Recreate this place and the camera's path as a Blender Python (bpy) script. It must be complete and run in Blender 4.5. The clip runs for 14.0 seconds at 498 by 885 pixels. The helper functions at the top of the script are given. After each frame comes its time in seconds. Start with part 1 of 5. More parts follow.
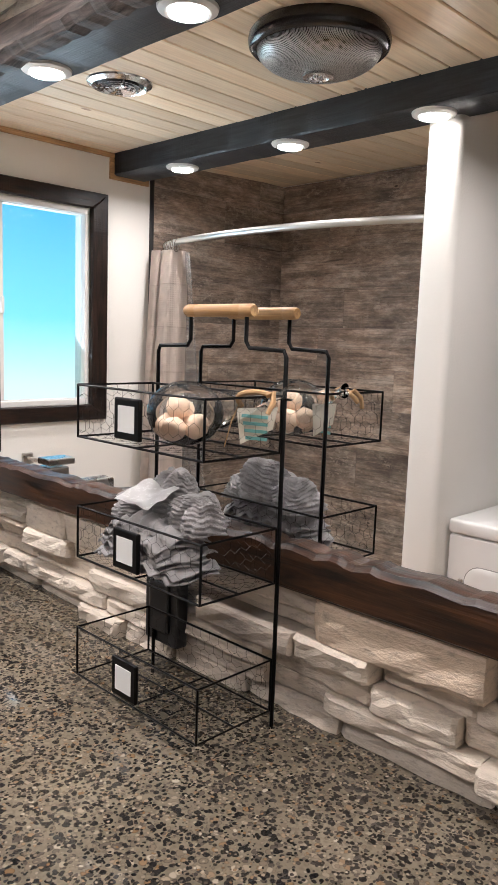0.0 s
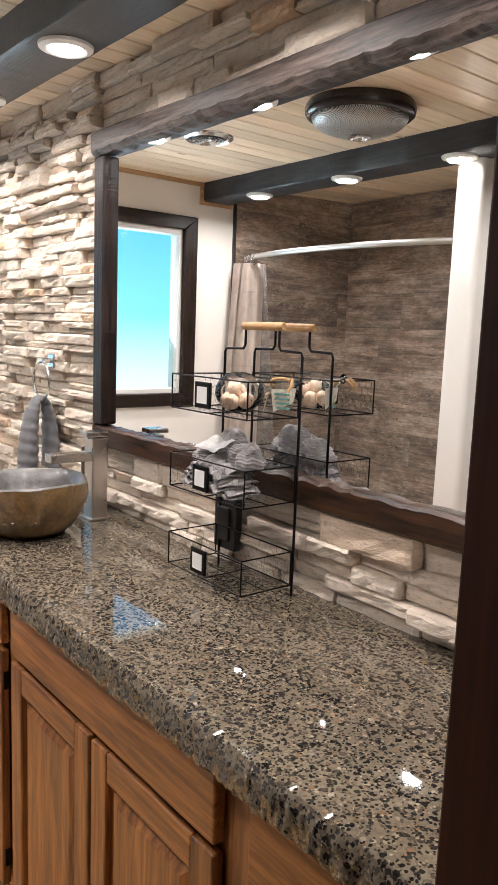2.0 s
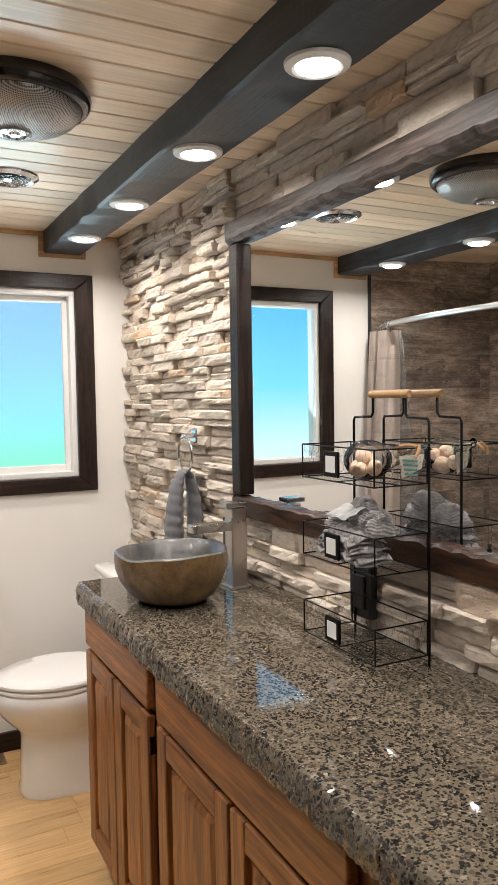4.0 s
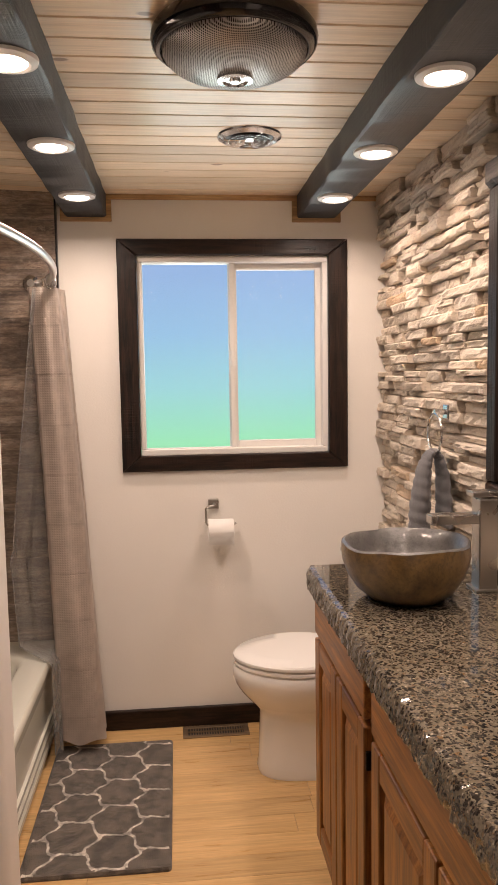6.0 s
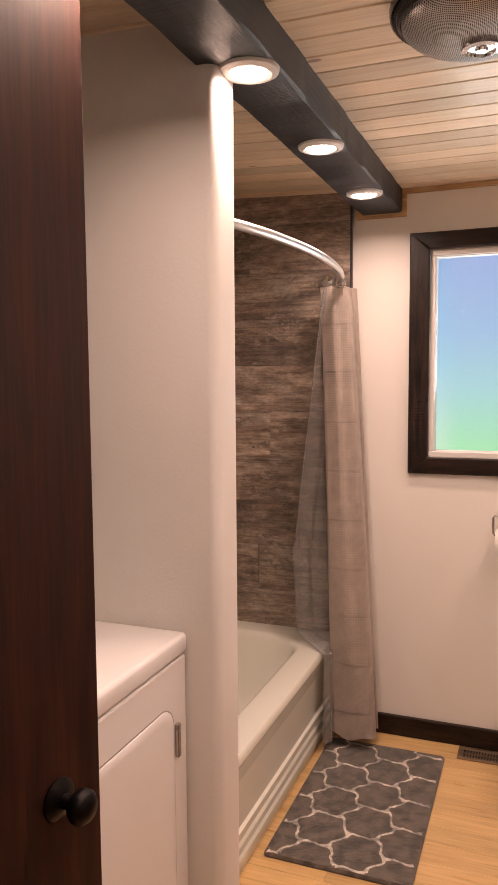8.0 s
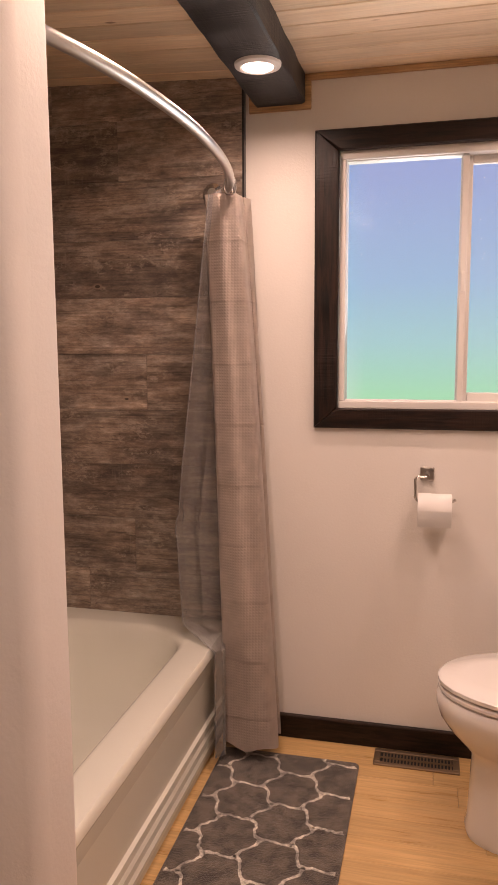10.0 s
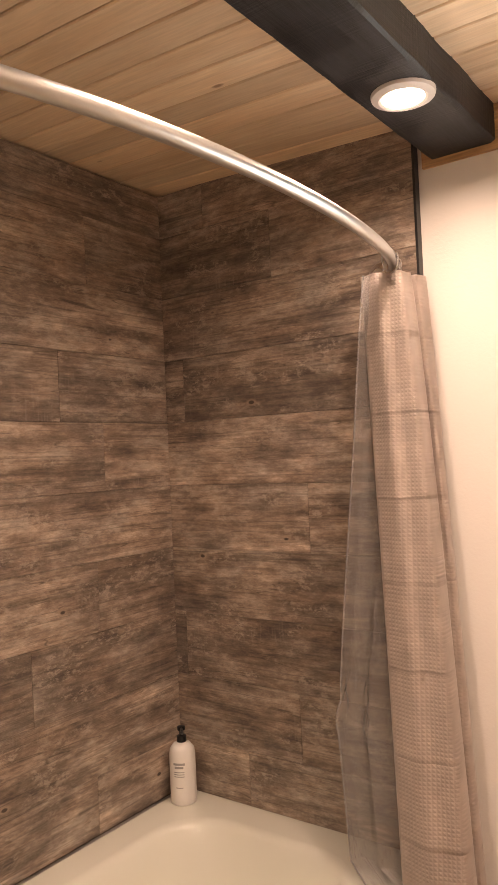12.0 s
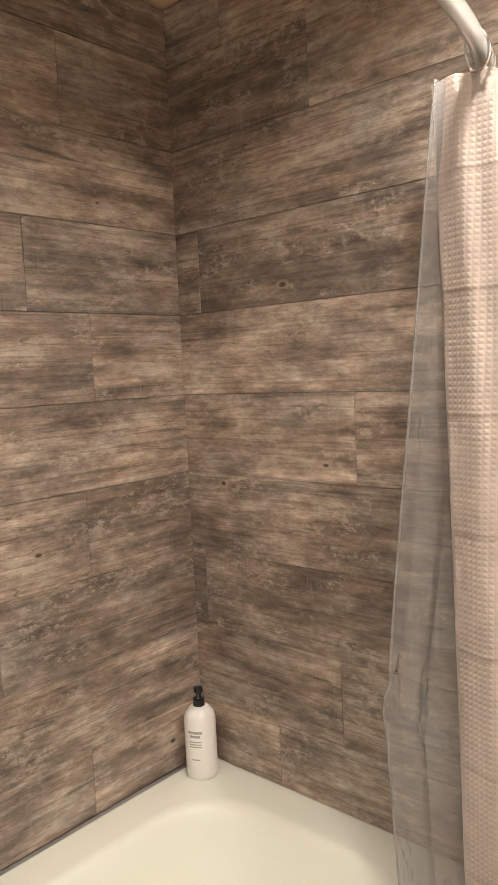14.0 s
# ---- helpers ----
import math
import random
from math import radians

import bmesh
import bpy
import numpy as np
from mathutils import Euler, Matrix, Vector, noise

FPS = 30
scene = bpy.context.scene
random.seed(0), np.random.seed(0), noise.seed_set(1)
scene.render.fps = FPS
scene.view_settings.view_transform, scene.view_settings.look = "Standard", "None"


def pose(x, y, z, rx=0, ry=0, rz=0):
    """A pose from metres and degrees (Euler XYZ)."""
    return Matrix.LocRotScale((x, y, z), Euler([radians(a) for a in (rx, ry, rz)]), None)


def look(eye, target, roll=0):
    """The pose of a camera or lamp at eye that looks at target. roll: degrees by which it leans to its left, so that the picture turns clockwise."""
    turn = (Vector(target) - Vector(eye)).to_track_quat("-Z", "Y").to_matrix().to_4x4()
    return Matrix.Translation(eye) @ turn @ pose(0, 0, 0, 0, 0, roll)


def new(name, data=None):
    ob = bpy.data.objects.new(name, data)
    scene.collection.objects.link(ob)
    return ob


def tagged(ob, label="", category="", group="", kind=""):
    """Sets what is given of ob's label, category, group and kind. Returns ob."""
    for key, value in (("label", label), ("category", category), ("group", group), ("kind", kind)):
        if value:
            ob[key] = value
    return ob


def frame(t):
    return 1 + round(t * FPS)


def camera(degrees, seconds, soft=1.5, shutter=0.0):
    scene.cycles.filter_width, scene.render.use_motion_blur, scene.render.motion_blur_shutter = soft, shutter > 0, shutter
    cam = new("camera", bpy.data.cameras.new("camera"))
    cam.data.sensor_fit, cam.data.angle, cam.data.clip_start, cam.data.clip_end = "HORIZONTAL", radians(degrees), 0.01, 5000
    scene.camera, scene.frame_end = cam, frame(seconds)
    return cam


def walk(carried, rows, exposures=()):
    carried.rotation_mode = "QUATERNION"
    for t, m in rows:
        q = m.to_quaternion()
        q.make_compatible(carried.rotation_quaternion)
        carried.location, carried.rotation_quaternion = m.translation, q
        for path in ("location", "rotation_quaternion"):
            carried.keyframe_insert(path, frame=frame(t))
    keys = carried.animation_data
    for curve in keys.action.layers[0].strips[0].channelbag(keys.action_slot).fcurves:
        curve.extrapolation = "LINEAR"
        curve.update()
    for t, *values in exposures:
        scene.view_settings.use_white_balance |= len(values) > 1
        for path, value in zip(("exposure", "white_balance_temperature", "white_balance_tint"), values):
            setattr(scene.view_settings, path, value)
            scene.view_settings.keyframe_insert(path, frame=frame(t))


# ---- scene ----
cam = camera(37.0, 14.0)
PATH = [
    (0, (2.545, 0.37, 1.371), (1.158, 1.785, 1.1), 2.0),
    (0.5, (2.681, 0.336, 1.387), (1.177, 1.631, 1.138), 1.8),
    (1, (2.784, 0.236, 1.398), (1.264, 1.518, 1.179), 1.7),
    (1.5, (2.889, 0.11, 1.397), (1.394, 1.414, 1.147), 1.7),
    (2, (2.998, 0.073, 1.395), (1.456, 1.313, 1.103), 2.2),
    (2.2, (3.048, 0.062, 1.393), (1.46, 1.24, 1.091), 2.4),
    (4.3, (3.053, 0.102, 1.406), (1.237, 0.935, 1.331), -1.1),
    (4.5, (3.06, 0.144, 1.407), (1.198, 0.871, 1.32), -0.7),
    (5, (3.068, 0.239, 1.405), (1.136, 0.737, 1.267), -0.2),
    (5.5, (3.02, 0.266, 1.398), (1.056, 0.602, 1.229), -0.4),
    (6, (2.89, 0.268, 1.398), (0.907, 0.459, 1.22), -0.9),
    (6.5, (2.825, 0.301, 1.391), (0.832, 0.308, 1.224), -1.3),
    (7, (2.802, 0.399, 1.399), (0.832, 0.089, 1.252), -0.6),
    (7.5, (2.825, 0.487, 1.401), (0.922, -0.112, 1.255), -0.2),
    (8, (2.817, 0.515, 1.393), (0.962, -0.211, 1.222), -0.4),
    (8.5, (2.766, 0.46, 1.378), (0.856, -0.089, 1.156), 0.2),
    (8.7, (2.723, 0.422, 1.374), (0.787, -0.015, 1.131), 0.1),
    (10.8, (1.956, 0.413, 1.243), (0.069, -0.189, 0.965), -1.6),
    (11, (1.873, 0.414, 1.254), (0.016, -0.275, 0.973), -2.1),
    (11.5, (1.711, 0.438, 1.291), (-0.029, -0.527, 1.087), -2.5),
    (12, (1.639, 0.51, 1.334), (0.019, -0.663, 1.374), -2.6),
    (12.5, (1.658, 0.531, 1.343), (0.087, -0.692, 1.531), -3.0),
    (13, (1.58, 0.518, 1.339), (0.044, -0.754, 1.48), -3.5),
    (13.5, (1.38, 0.4, 1.323), (-0.146, -0.892, 1.275), -3.1),
    (14, (1.202, 0.308, 1.316), (-0.276, -1.024, 1.118), -2.7),
]
# stops, white balance and tint as the clip's camera adapts
EXPOSURE = [(0.0, 0.12, 5750, 13), (1.2, 0.16, 5800, 13), (2.2, 0.32, 5900, 13), (4.3, -0.12, 5950, 10), (5.0, -0.3, 6300, 14), (5.5, -0.35, 6900, 20), (6.5, -0.42, 7500, 29), (8.7, -0.34, 8100, 41),
            (10.8, -0.58, 8500, 43), (11.5, -0.42, 10400, 57), (12.0, 0.02, 8500, 32), (12.5, 0.25, 7200, 18), (13.0, 0.32, 6750, 13), (13.5, 0.42, 6450, 12), (14.0, 0.6, 6400, 11)]
walk(cam, [(t, look(eye, target, roll)) for t, eye, target, roll in PATH], EXPOSURE)

# ---------------- light ----------------
world = bpy.data.worlds.new("sky")
scene.world = world
world.use_nodes = True
wn = world.node_tree
sky = wn.nodes.new("ShaderNodeTexSky")
sky.sky_type = 'NISHITA'
sky.sun_disc = False
sky.sun_elevation, sky.sun_rotation = radians(40), radians(60)
wn.links.new(sky.outputs[0], wn.nodes["Background"].inputs[0])
wn.nodes["Background"].inputs[1].default_value = 0.1


def lamp(name, kind, energy, color, at, size=0.1, target=None, shape='DISK', spread=165):
    d = bpy.data.lights.new(name, kind)
    d.energy, d.color = energy, color
    ob = new(name, d)
    if kind == 'AREA':
        d.shape, d.size, d.spread = shape, size, radians(spread)
    else:
        d.shadow_soft_size = size
    ob.matrix_world = look(at, target or (at[0], at[1] + 0.0001, at[2] - 1))
    return ob


# the last of each row is unseen, added at the same spacing to brighten that end
CAN_R = [(0.332, 0.822), (0.852, 0.822), (1.373, 0.823), (1.899, 0.828), (2.43, 0.83)]
CAN_L = [(0.335, -0.042), (0.872, -0.038), (1.395, -0.036), (1.915, -0.036)]
CAN_POWER, CAN_COLOR = 4.3, (1.0, 0.90, 0.78)
for cx, cy in CAN_R + CAN_L:
    lamp("can_light_beam", 'AREA', CAN_POWER, CAN_COLOR, (cx, cy, 1.986), 0.075, spread=162)
lamp("window_daylight", 'AREA', 4.2, (0.84, 0.94, 1.0), (-0.105, 0.4965, 1.4775), 0.70, (0.895, 0.2, 2.55), 'SQUARE', 105)

# ---------------- materials ----------------


class Mat:
    """A node material with a Principled shader and short ways to add nodes."""

    def __init__(self, name, color=(0.5, 0.5, 0.5), rough=0.5, metal=0.0, **more):
        self.m = bpy.data.materials.new(name)
        self.m.use_nodes = True
        self.t = self.m.node_tree
        self.b = self.t.nodes["Principled BSDF"]
        self.b.inputs["Base Color"].default_value = (*color, 1)
        self.b.inputs["Roughness"].default_value = rough
        self.b.inputs["Metallic"].default_value = metal
        for k, v in more.items():
            self.b.inputs[k.replace("_", " ")].default_value = v

    def n(self, kind, props=None, **ins):
        node = self.t.nodes.new("ShaderNode" + kind)
        props = props or {}
        if "operation" in props:
            node.operation = props["operation"]
        if "data_type" in props:
            node.data_type, node.blend_type = props["data_type"], props["blend_type"]
        if "wave_type" in props:
            node.wave_type, node.bands_direction = props["wave_type"], props["bands_direction"]
        for k, v in ins.items():
            self.set(node, k.replace("_", " "), v)
        return node

    def set(self, node, key, v):
        sock = node.inputs[int(key[1:])] if key[0] == "i" and key[1:].isdigit() else node.inputs[key]
        if isinstance(v, bpy.types.NodeSocket):
            self.t.links.new(v, sock)
        else:
            sock.default_value = v

    def pos(self, scale=(1, 1, 1), offset=None):
        g = self.n("NewGeometry")
        v = g.outputs["Position"]
        if offset is not None:
            a = self.n("VectorMath", {"operation": 'ADD'})
            self.t.links.new(v, a.inputs[0])
            self.t.links.new(offset, a.inputs[1])
            v = a.outputs[0]
        m = self.n("Mapping", Vector=v)
        m.inputs["Scale"].default_value = scale
        return m.outputs[0]

    def rand(self, island=False, spread=30.0):
        r = self.n("NewGeometry").outputs["Random Per Island"] if island else self.n("ObjectInfo").outputs["Random"]
        s = self.n("MapRange", Value=r)
        s.inputs["To Max"].default_value = spread
        c = self.n("CombineXYZ", X=s.outputs[0], Y=s.outputs[0], Z=s.outputs[0])
        return r, c.outputs[0]

    def noise(self, vec, scale, detail=4.0, rough=0.55, distort=0.0):
        k = self.n("TexNoise", Vector=vec, Scale=scale, Detail=detail, Roughness=rough, Distortion=distort)
        return k.outputs["Fac"]

    def ramp(self, fac, stops):
        r = self.n("ValToRGB", Fac=fac)
        el = r.color_ramp.elements
        while len(el) < len(stops):
            el.new(0.5)
        for e, (p, c) in zip(el, stops):
            e.position, e.color = p, (*c, 1) if len(c) == 3 else c
        return r.outputs["Color"]

    def mix(self, fac, a, b, mode='MIX'):
        k = self.n("Mix", {"data_type": 'RGBA', "blend_type": mode})
        for key, v in (("Factor", fac), (6, a), (7, b)):
            s = k.inputs[0] if key == "Factor" else k.inputs[key]
            if isinstance(v, bpy.types.NodeSocket):
                self.t.links.new(v, s)
            else:
                s.default_value = v if not isinstance(v, tuple) or len(v) == 4 else (*v, 1)
        return k.outputs[2]

    def range(self, v, a, b, c, d):
        k = self.n("MapRange", Value=v)
        for i, q in enumerate((a, b, c, d)):
            k.inputs[i + 1].default_value = q
        return k.outputs[0]

    def math(self, op, a, b=0.0):
        k = self.n("Math", {"operation": op})
        for i, v in enumerate((a, b)):
            if isinstance(v, bpy.types.NodeSocket):
                self.t.links.new(v, k.inputs[i])
            else:
                k.inputs[i].default_value = v
        return k.outputs[0]

    def bump(self, height, strength=0.3, dist=0.002):
        k = self.n("Bump", Height=height, Strength=strength, Distance=dist)
        old = self.b.inputs["Normal"]
        if old.is_linked:
            self.t.links.new(old.links[0].from_socket, k.inputs["Normal"])
        self.t.links.new(k.outputs[0], old)

    def out(self, **ins):
        for k, v in ins.items():
            self.set(self.b, k.replace("_", " "), v)
        return self


def wood(name, dark, light, axis, grain=1.0, rough=0.5, knots=0.0, island=False, vary=0.35, coat=0.0, tone=None, bumpy=0.25, fine_dark=0.68, shine=0.5, sawn=0.0):
    """Sawn wood with its grain along an axis (0, 1 or 2)."""
    w = Mat(name, rough=rough, Coat_Weight=coat, Coat_Roughness=0.15)
    r, off = w.rand(island)
    sc = [14.0, 14.0, 14.0]
    sc[axis] = 1.3
    v = w.pos(tuple(sc), off)
    g1 = w.noise(v, 2.2 * grain, 6, 0.65, 0.6)
    sc2 = [90.0, 90.0, 90.0]
    sc2[axis] = 3.0
    g2 = w.noise(w.pos(tuple(sc2), off), 1.6, 3, 0.7)
    col = w.ramp(g1, [(0.36, dark), (0.64, light)])
    fine = w.range(g2, 0.35, 0.65, fine_dark, 1.0 + 0.375 * (1.0 - fine_dark))
    col = w.mix(1.0, col, fine, 'MULTIPLY')
    var = w.range(r, 0, 1, 1 - vary, 1 + vary * 0.55)
    col = w.mix(1.0, col, var, 'MULTIPLY')
    if tone:
        col = w.mix(w.range(w.noise(w.pos((2.5, 2.5, 2.5), off), 1.6, 3), 0.35, 0.7, 0, 1), col, w.mix(1.0, col, (*tone, 1), 'MULTIPLY'))
    if knots:
        ks = [7.0, 7.0, 7.0]
        ks[axis] = 3.2
        ks[2 if axis < 2 else 0] = 0.0
        vo = w.n("TexVoronoi", Vector=w.pos(tuple(ks), off), Scale=1.0)
        k = w.range(w.math('ADD', vo.outputs["Distance"], w.math('MULTIPLY', g1, 0.06)), 0.075, 0.075 + 0.5 * knots, 0.85, 0.0)
        col = w.mix(k, col, (dark[0] * 0.36, dark[1] * 0.26, dark[2] * 0.2))
    w.out(Base_Color=col, Roughness=w.range(g1, 0.2, 0.8, rough - 0.08, rough + 0.12))
    w.b.inputs["Specular IOR Level"].default_value = shine
    w.bump(g2, bumpy, 0.0012)
    if sawn:
        sc3 = [7.0, 7.0, 7.0]
        sc3[axis] = 170.0
        kerf = w.noise(w.pos(tuple(sc3), off), 1.0, 3, 0.6)
        patch = w.range(w.noise(w.pos((4, 4, 4), off), 1.5, 2), 0.42, 0.6, 0.0, 1.0)
        w.bump(w.math('MULTIPLY', kerf, patch), sawn, 0.002)
    return w.m


def painted(name, color, rough=0.55, peel=0.0, mottled=0.04):
    w = Mat(name, color, rough)
    p = w.pos()
    big = w.noise(p, 2.3, 3)
    col = w.mix(w.range(big, 0.3, 0.7, 0, 1), tuple(c * (1 - mottled) for c in color), color)
    w.out(Base_Color=col)
    if peel:
        w.bump(w.noise(p, 130, 3, 0.6), peel, 0.0015)
    else:
        w.bump(w.noise(p, 60, 2), 0.04, 0.001)
    return w.m


def metal(name, color, rough, brush=0.0):
    w = Mat(name, color, rough, 1.0)
    n = w.noise(w.pos((6, 6, 6)), 2, 2)
    w.out(Roughness=w.range(n, 0.2, 0.8, max(0.03, rough - 0.06), rough + 0.08))
    if brush:
        w.bump(w.noise(w.pos((30, 30, 700)), 1.0, 2), brush, 0.0004)
    return w.m


M_WALL = painted("warm_white_wall_paint", (0.79, 0.76, 0.715), 0.6, 0.4)
M_PINE_CEIL = wood("knotty_pine_boards", (0.77, 0.565, 0.37), (0.87, 0.70, 0.50), 1, 0.6, 0.42, 0.045, True, 0.2, 0.25, fine_dark=0.88)
M_BEAM = wood("blue_black_stained_beam", (0.006, 0.0075, 0.010), (0.034, 0.037, 0.044), 0, 2.4, 0.46, 0.03, False, 0.1, 0.0, bumpy=1.0, sawn=0.7)
M_ESPRESSO_Y = wood("espresso_stained_trim_y", (0.003, 0.0015, 0.0012), (0.032, 0.014, 0.008), 1, 2.6, 0.38, 0.03, False, 0.2, 0.0, bumpy=1.0, shine=0.32, sawn=0.9)
M_ESPRESSO_Z = wood("espresso_stained_trim_z", (0.003, 0.0015, 0.0012), (0.032, 0.014, 0.008), 2, 2.6, 0.38, 0.03, False, 0.2, 0.0, bumpy=1.0, shine=0.32, sawn=0.9)
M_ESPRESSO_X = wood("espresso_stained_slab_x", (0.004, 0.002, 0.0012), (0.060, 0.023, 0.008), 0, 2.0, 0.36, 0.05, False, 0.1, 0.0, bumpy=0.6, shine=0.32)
# same stain as the slab above; its grey sheen is put into the colour
M_ESPRESSO_TOP = wood("sheen_greyed_stained_slab", (0.020, 0.014, 0.012), (0.16, 0.122, 0.105), 0, 2.4, 0.5, 0.04, False, 0.1, 0.0, bumpy=1.0, shine=0.4, sawn=0.5)
M_DOOR = wood("dark_brown_door", (0.020, 0.0055, 0.0026), (0.048, 0.0135, 0.006), 2, 1.0, 0.6, 0, False, 0.1, 0.0, bumpy=0.1, shine=0.25)
M_PINE_TRIM = wood("pine_edge_trim", (0.42, 0.24, 0.11), (0.62, 0.40, 0.2), 1, 1.0, 0.45)
M_OAK_Z = wood("golden_oak_upright", (0.150, 0.050, 0.011), (0.44, 0.182, 0.048), 2, 1.3, 0.42, 0, False, 0.12, 0.15, bumpy=0.4)
M_OAK_X = wood("golden_oak_level", (0.150, 0.050, 0.011), (0.44, 0.182, 0.048), 0, 1.3, 0.42, 0, False, 0.12, 0.15, bumpy=0.4)
# near-black that stands for shade in gaps and recesses
M_GAP = painted("gap_shade_colour", (0.03, 0.02, 0.015), 0.8)
M_BAMBOO = wood("pale_bamboo_floor", (0.62, 0.375, 0.158), (0.72, 0.465, 0.21), 1, 1.3, 0.3, 0, False, 0.13, 0.35, bumpy=0.06, fine_dark=0.85)
M_VINYL = painted("white_vinyl_frame", (0.74, 0.72, 0.69), 0.4)
M_ENAMEL = Mat("white_enamel", (0.78, 0.785, 0.70), 0.18, Coat_Weight=0.5).m
M_PORCELAIN = Mat("white_porcelain", (0.84, 0.82, 0.79), 0.1, Coat_Weight=0.6).m
M_APPLIANCE = painted("white_appliance_paint", (0.82, 0.80, 0.78), 0.3)
M_CHROME = metal("polished_chrome", (0.72, 0.72, 0.73), 0.19)
M_SATIN = Mat("satin_steel", (0.62, 0.62, 0.61), 0.34, 1.0).m
M_NICKEL = metal("brushed_nickel", (0.50, 0.47, 0.44), 0.27)
M_BLACK_METAL = metal("black_wire_metal", (0.018, 0.017, 0.017), 0.42)
M_BLACK = painted("black_plastic", (0.012, 0.012, 0.013), 0.35)
M_GLOSS_BLACK = painted("glossy_black_enamel", (0.010, 0.009, 0.010), 0.12)
M_BRONZE = metal("oil_rubbed_bronze", (0.022, 0.019, 0.018), 0.38)
M_REGISTER = metal("bronze_register", (0.34, 0.25, 0.17), 0.5)
M_PAPER = painted("soft_white_paper", (0.82, 0.80, 0.77), 0.9)
M_TAG = painted("white_card", (0.80, 0.79, 0.77), 0.7)
M_HANDLE = wood("turned_handle_wood", (0.42, 0.22, 0.08), (0.60, 0.36, 0.15), 0, 1.4, 0.45)
M_ROPE = painted("jute_rope", (0.38, 0.23, 0.11), 0.9)
M_SOAP = painted("peach_bath_salt", (0.83, 0.60, 0.44), 0.75)
M_BOTTLE = painted("white_bottle_plastic", (0.82, 0.80, 0.76), 0.35)
M_CARD = painted("beige_card", (0.62, 0.56, 0.46), 0.75)
M_TEAL = painted("teal_print", (0.14, 0.34, 0.32), 0.6)
M_PRINT = painted("grey_print", (0.35, 0.34, 0.33), 0.6)


def plank_material(name, axis):
    """Weathered barn-board print: long streaks, bleached wear, saw marks and small knots."""
    w = Mat(name, rough=0.5, Coat_Weight=0.12, Coat_Roughness=0.3)
    r, off = w.rand(False, 40.0)

    def stretch(along, across):
        sc = [across] * 3
        sc[axis] = along
        return w.pos(tuple(sc), off)

    streak = w.noise(stretch(4.6, 15.0), 1.0, 12, 0.80, 0.0)
    grain = w.noise(stretch(9.0, 95.0), 1.0, 6, 0.7, 0.3)
    blotch = w.noise(stretch(4.5, 10.0), 1.0, 9, 0.72, 0.2)
    fleck = w.noise(stretch(38.0, 75.0), 1.0, 6, 0.78, 0.2)
    saw = w.noise(stretch(140.0, 9.0), 1.0, 3, 0.6)
    col = w.ramp(streak, [(0.36, (0.115, 0.082, 0.064)), (0.46, (0.220, 0.160, 0.122)), (0.52, (0.300, 0.226, 0.175)), (0.61, (0.46, 0.37, 0.295))])
    grey = w.mix(1.0, col, (0.80, 0.85, 0.90, 1), 'MULTIPLY')
    col = w.mix(w.range(blotch, 0.45, 0.57, 0.0, 1.0), col, grey)
    col = w.mix(1.0, col, w.range(r, 0, 1, 0.80, 1.30), 'MULTIPLY')
    lines = w.noise(stretch(2.2, 130.0), 1.0, 4, 0.65)
    col = w.mix(1.0, col, w.range(lines, 0.53, 0.60, 1.08, 0.76), 'MULTIPLY')
    strip = w.noise(stretch(1.1, 26.0), 1.0, 4, 0.6, 0.1)
    patch = w.noise(stretch(6.0, 12.0), 1.0, 6, 0.7)
    col = w.mix(1.0, col, w.range(strip, 0.40, 0.60, 0.84, 1.13), 'MULTIPLY')
    col = w.mix(1.0, col, w.range(patch, 0.38, 0.62, 0.82, 1.17), 'MULTIPLY')
    band = w.math('MULTIPLY', w.range(w.noise(stretch(2.6, 20.0), 1.0, 6, 0.66, 0.4), 0.53, 0.63, 0.0, 0.55), w.range(fleck, 0.34, 0.52, 1.0, 0.25))
    col = w.mix(band, col, (0.075, 0.062, 0.054))
    worn = w.math('MULTIPLY', w.range(w.noise(stretch(4.0, 10.0), 1.7, 5), 0.49, 0.60, 0.0, 1.0), w.range(fleck, 0.50, 0.58, 0.0, 1.0))
    col = w.mix(w.math('MULTIPLY', worn, 0.6), col, (0.47, 0.40, 0.33))
    col = w.mix(1.0, col, w.range(grain, 0.34, 0.64, 0.76, 1.12), 'MULTIPLY')
    col = w.mix(w.math('MULTIPLY', w.range(saw, 0.55, 0.75, 0.0, 0.34), w.range(w.noise(stretch(3.0, 8.0), 1.0, 3), 0.5, 0.62, 0.0, 1.0)), col, (0.40, 0.34, 0.29))
    crack = w.range(w.math('ABSOLUTE', w.math('SUBTRACT', w.noise(stretch(1.2, 15.0), 1.0, 3, 0.55, 0.6), 0.5)), 0.0, 0.006, 0.6, 0.0)
    col = w.mix(w.math('MULTIPLY', crack, w.range(blotch, 0.45, 0.55, 1.0, 0.0)), col, (0.03, 0.024, 0.02))
    flat = [11.0, 11.0, 11.0]
    flat[axis], flat[1 - axis] = 6.0, 0.0
    vo = w.n("TexVoronoi", Vector=w.pos(tuple(flat), off), Scale=1.0)
    rad = w.math('ADD', vo.outputs["Distance"], w.math('MULTIPLY', fleck, 0.05))
    some = w.math('LESS_THAN', w.n("SeparateColor", Color=vo.outputs["Color"]).outputs[0], 0.55)
    col = w.mix(w.math('MULTIPLY', some, w.range(rad, 0.10, 0.15, 0.5, 0.0)), col, (0.36, 0.27, 0.20))
    col = w.mix(w.math('MULTIPLY', some, w.range(rad, 0.068, 0.088, 0.9, 0.0)), col, (0.030, 0.020, 0.015))
    w.out(Base_Color=col, Roughness=w.range(blotch, 0.3, 0.7, 0.42, 0.6))
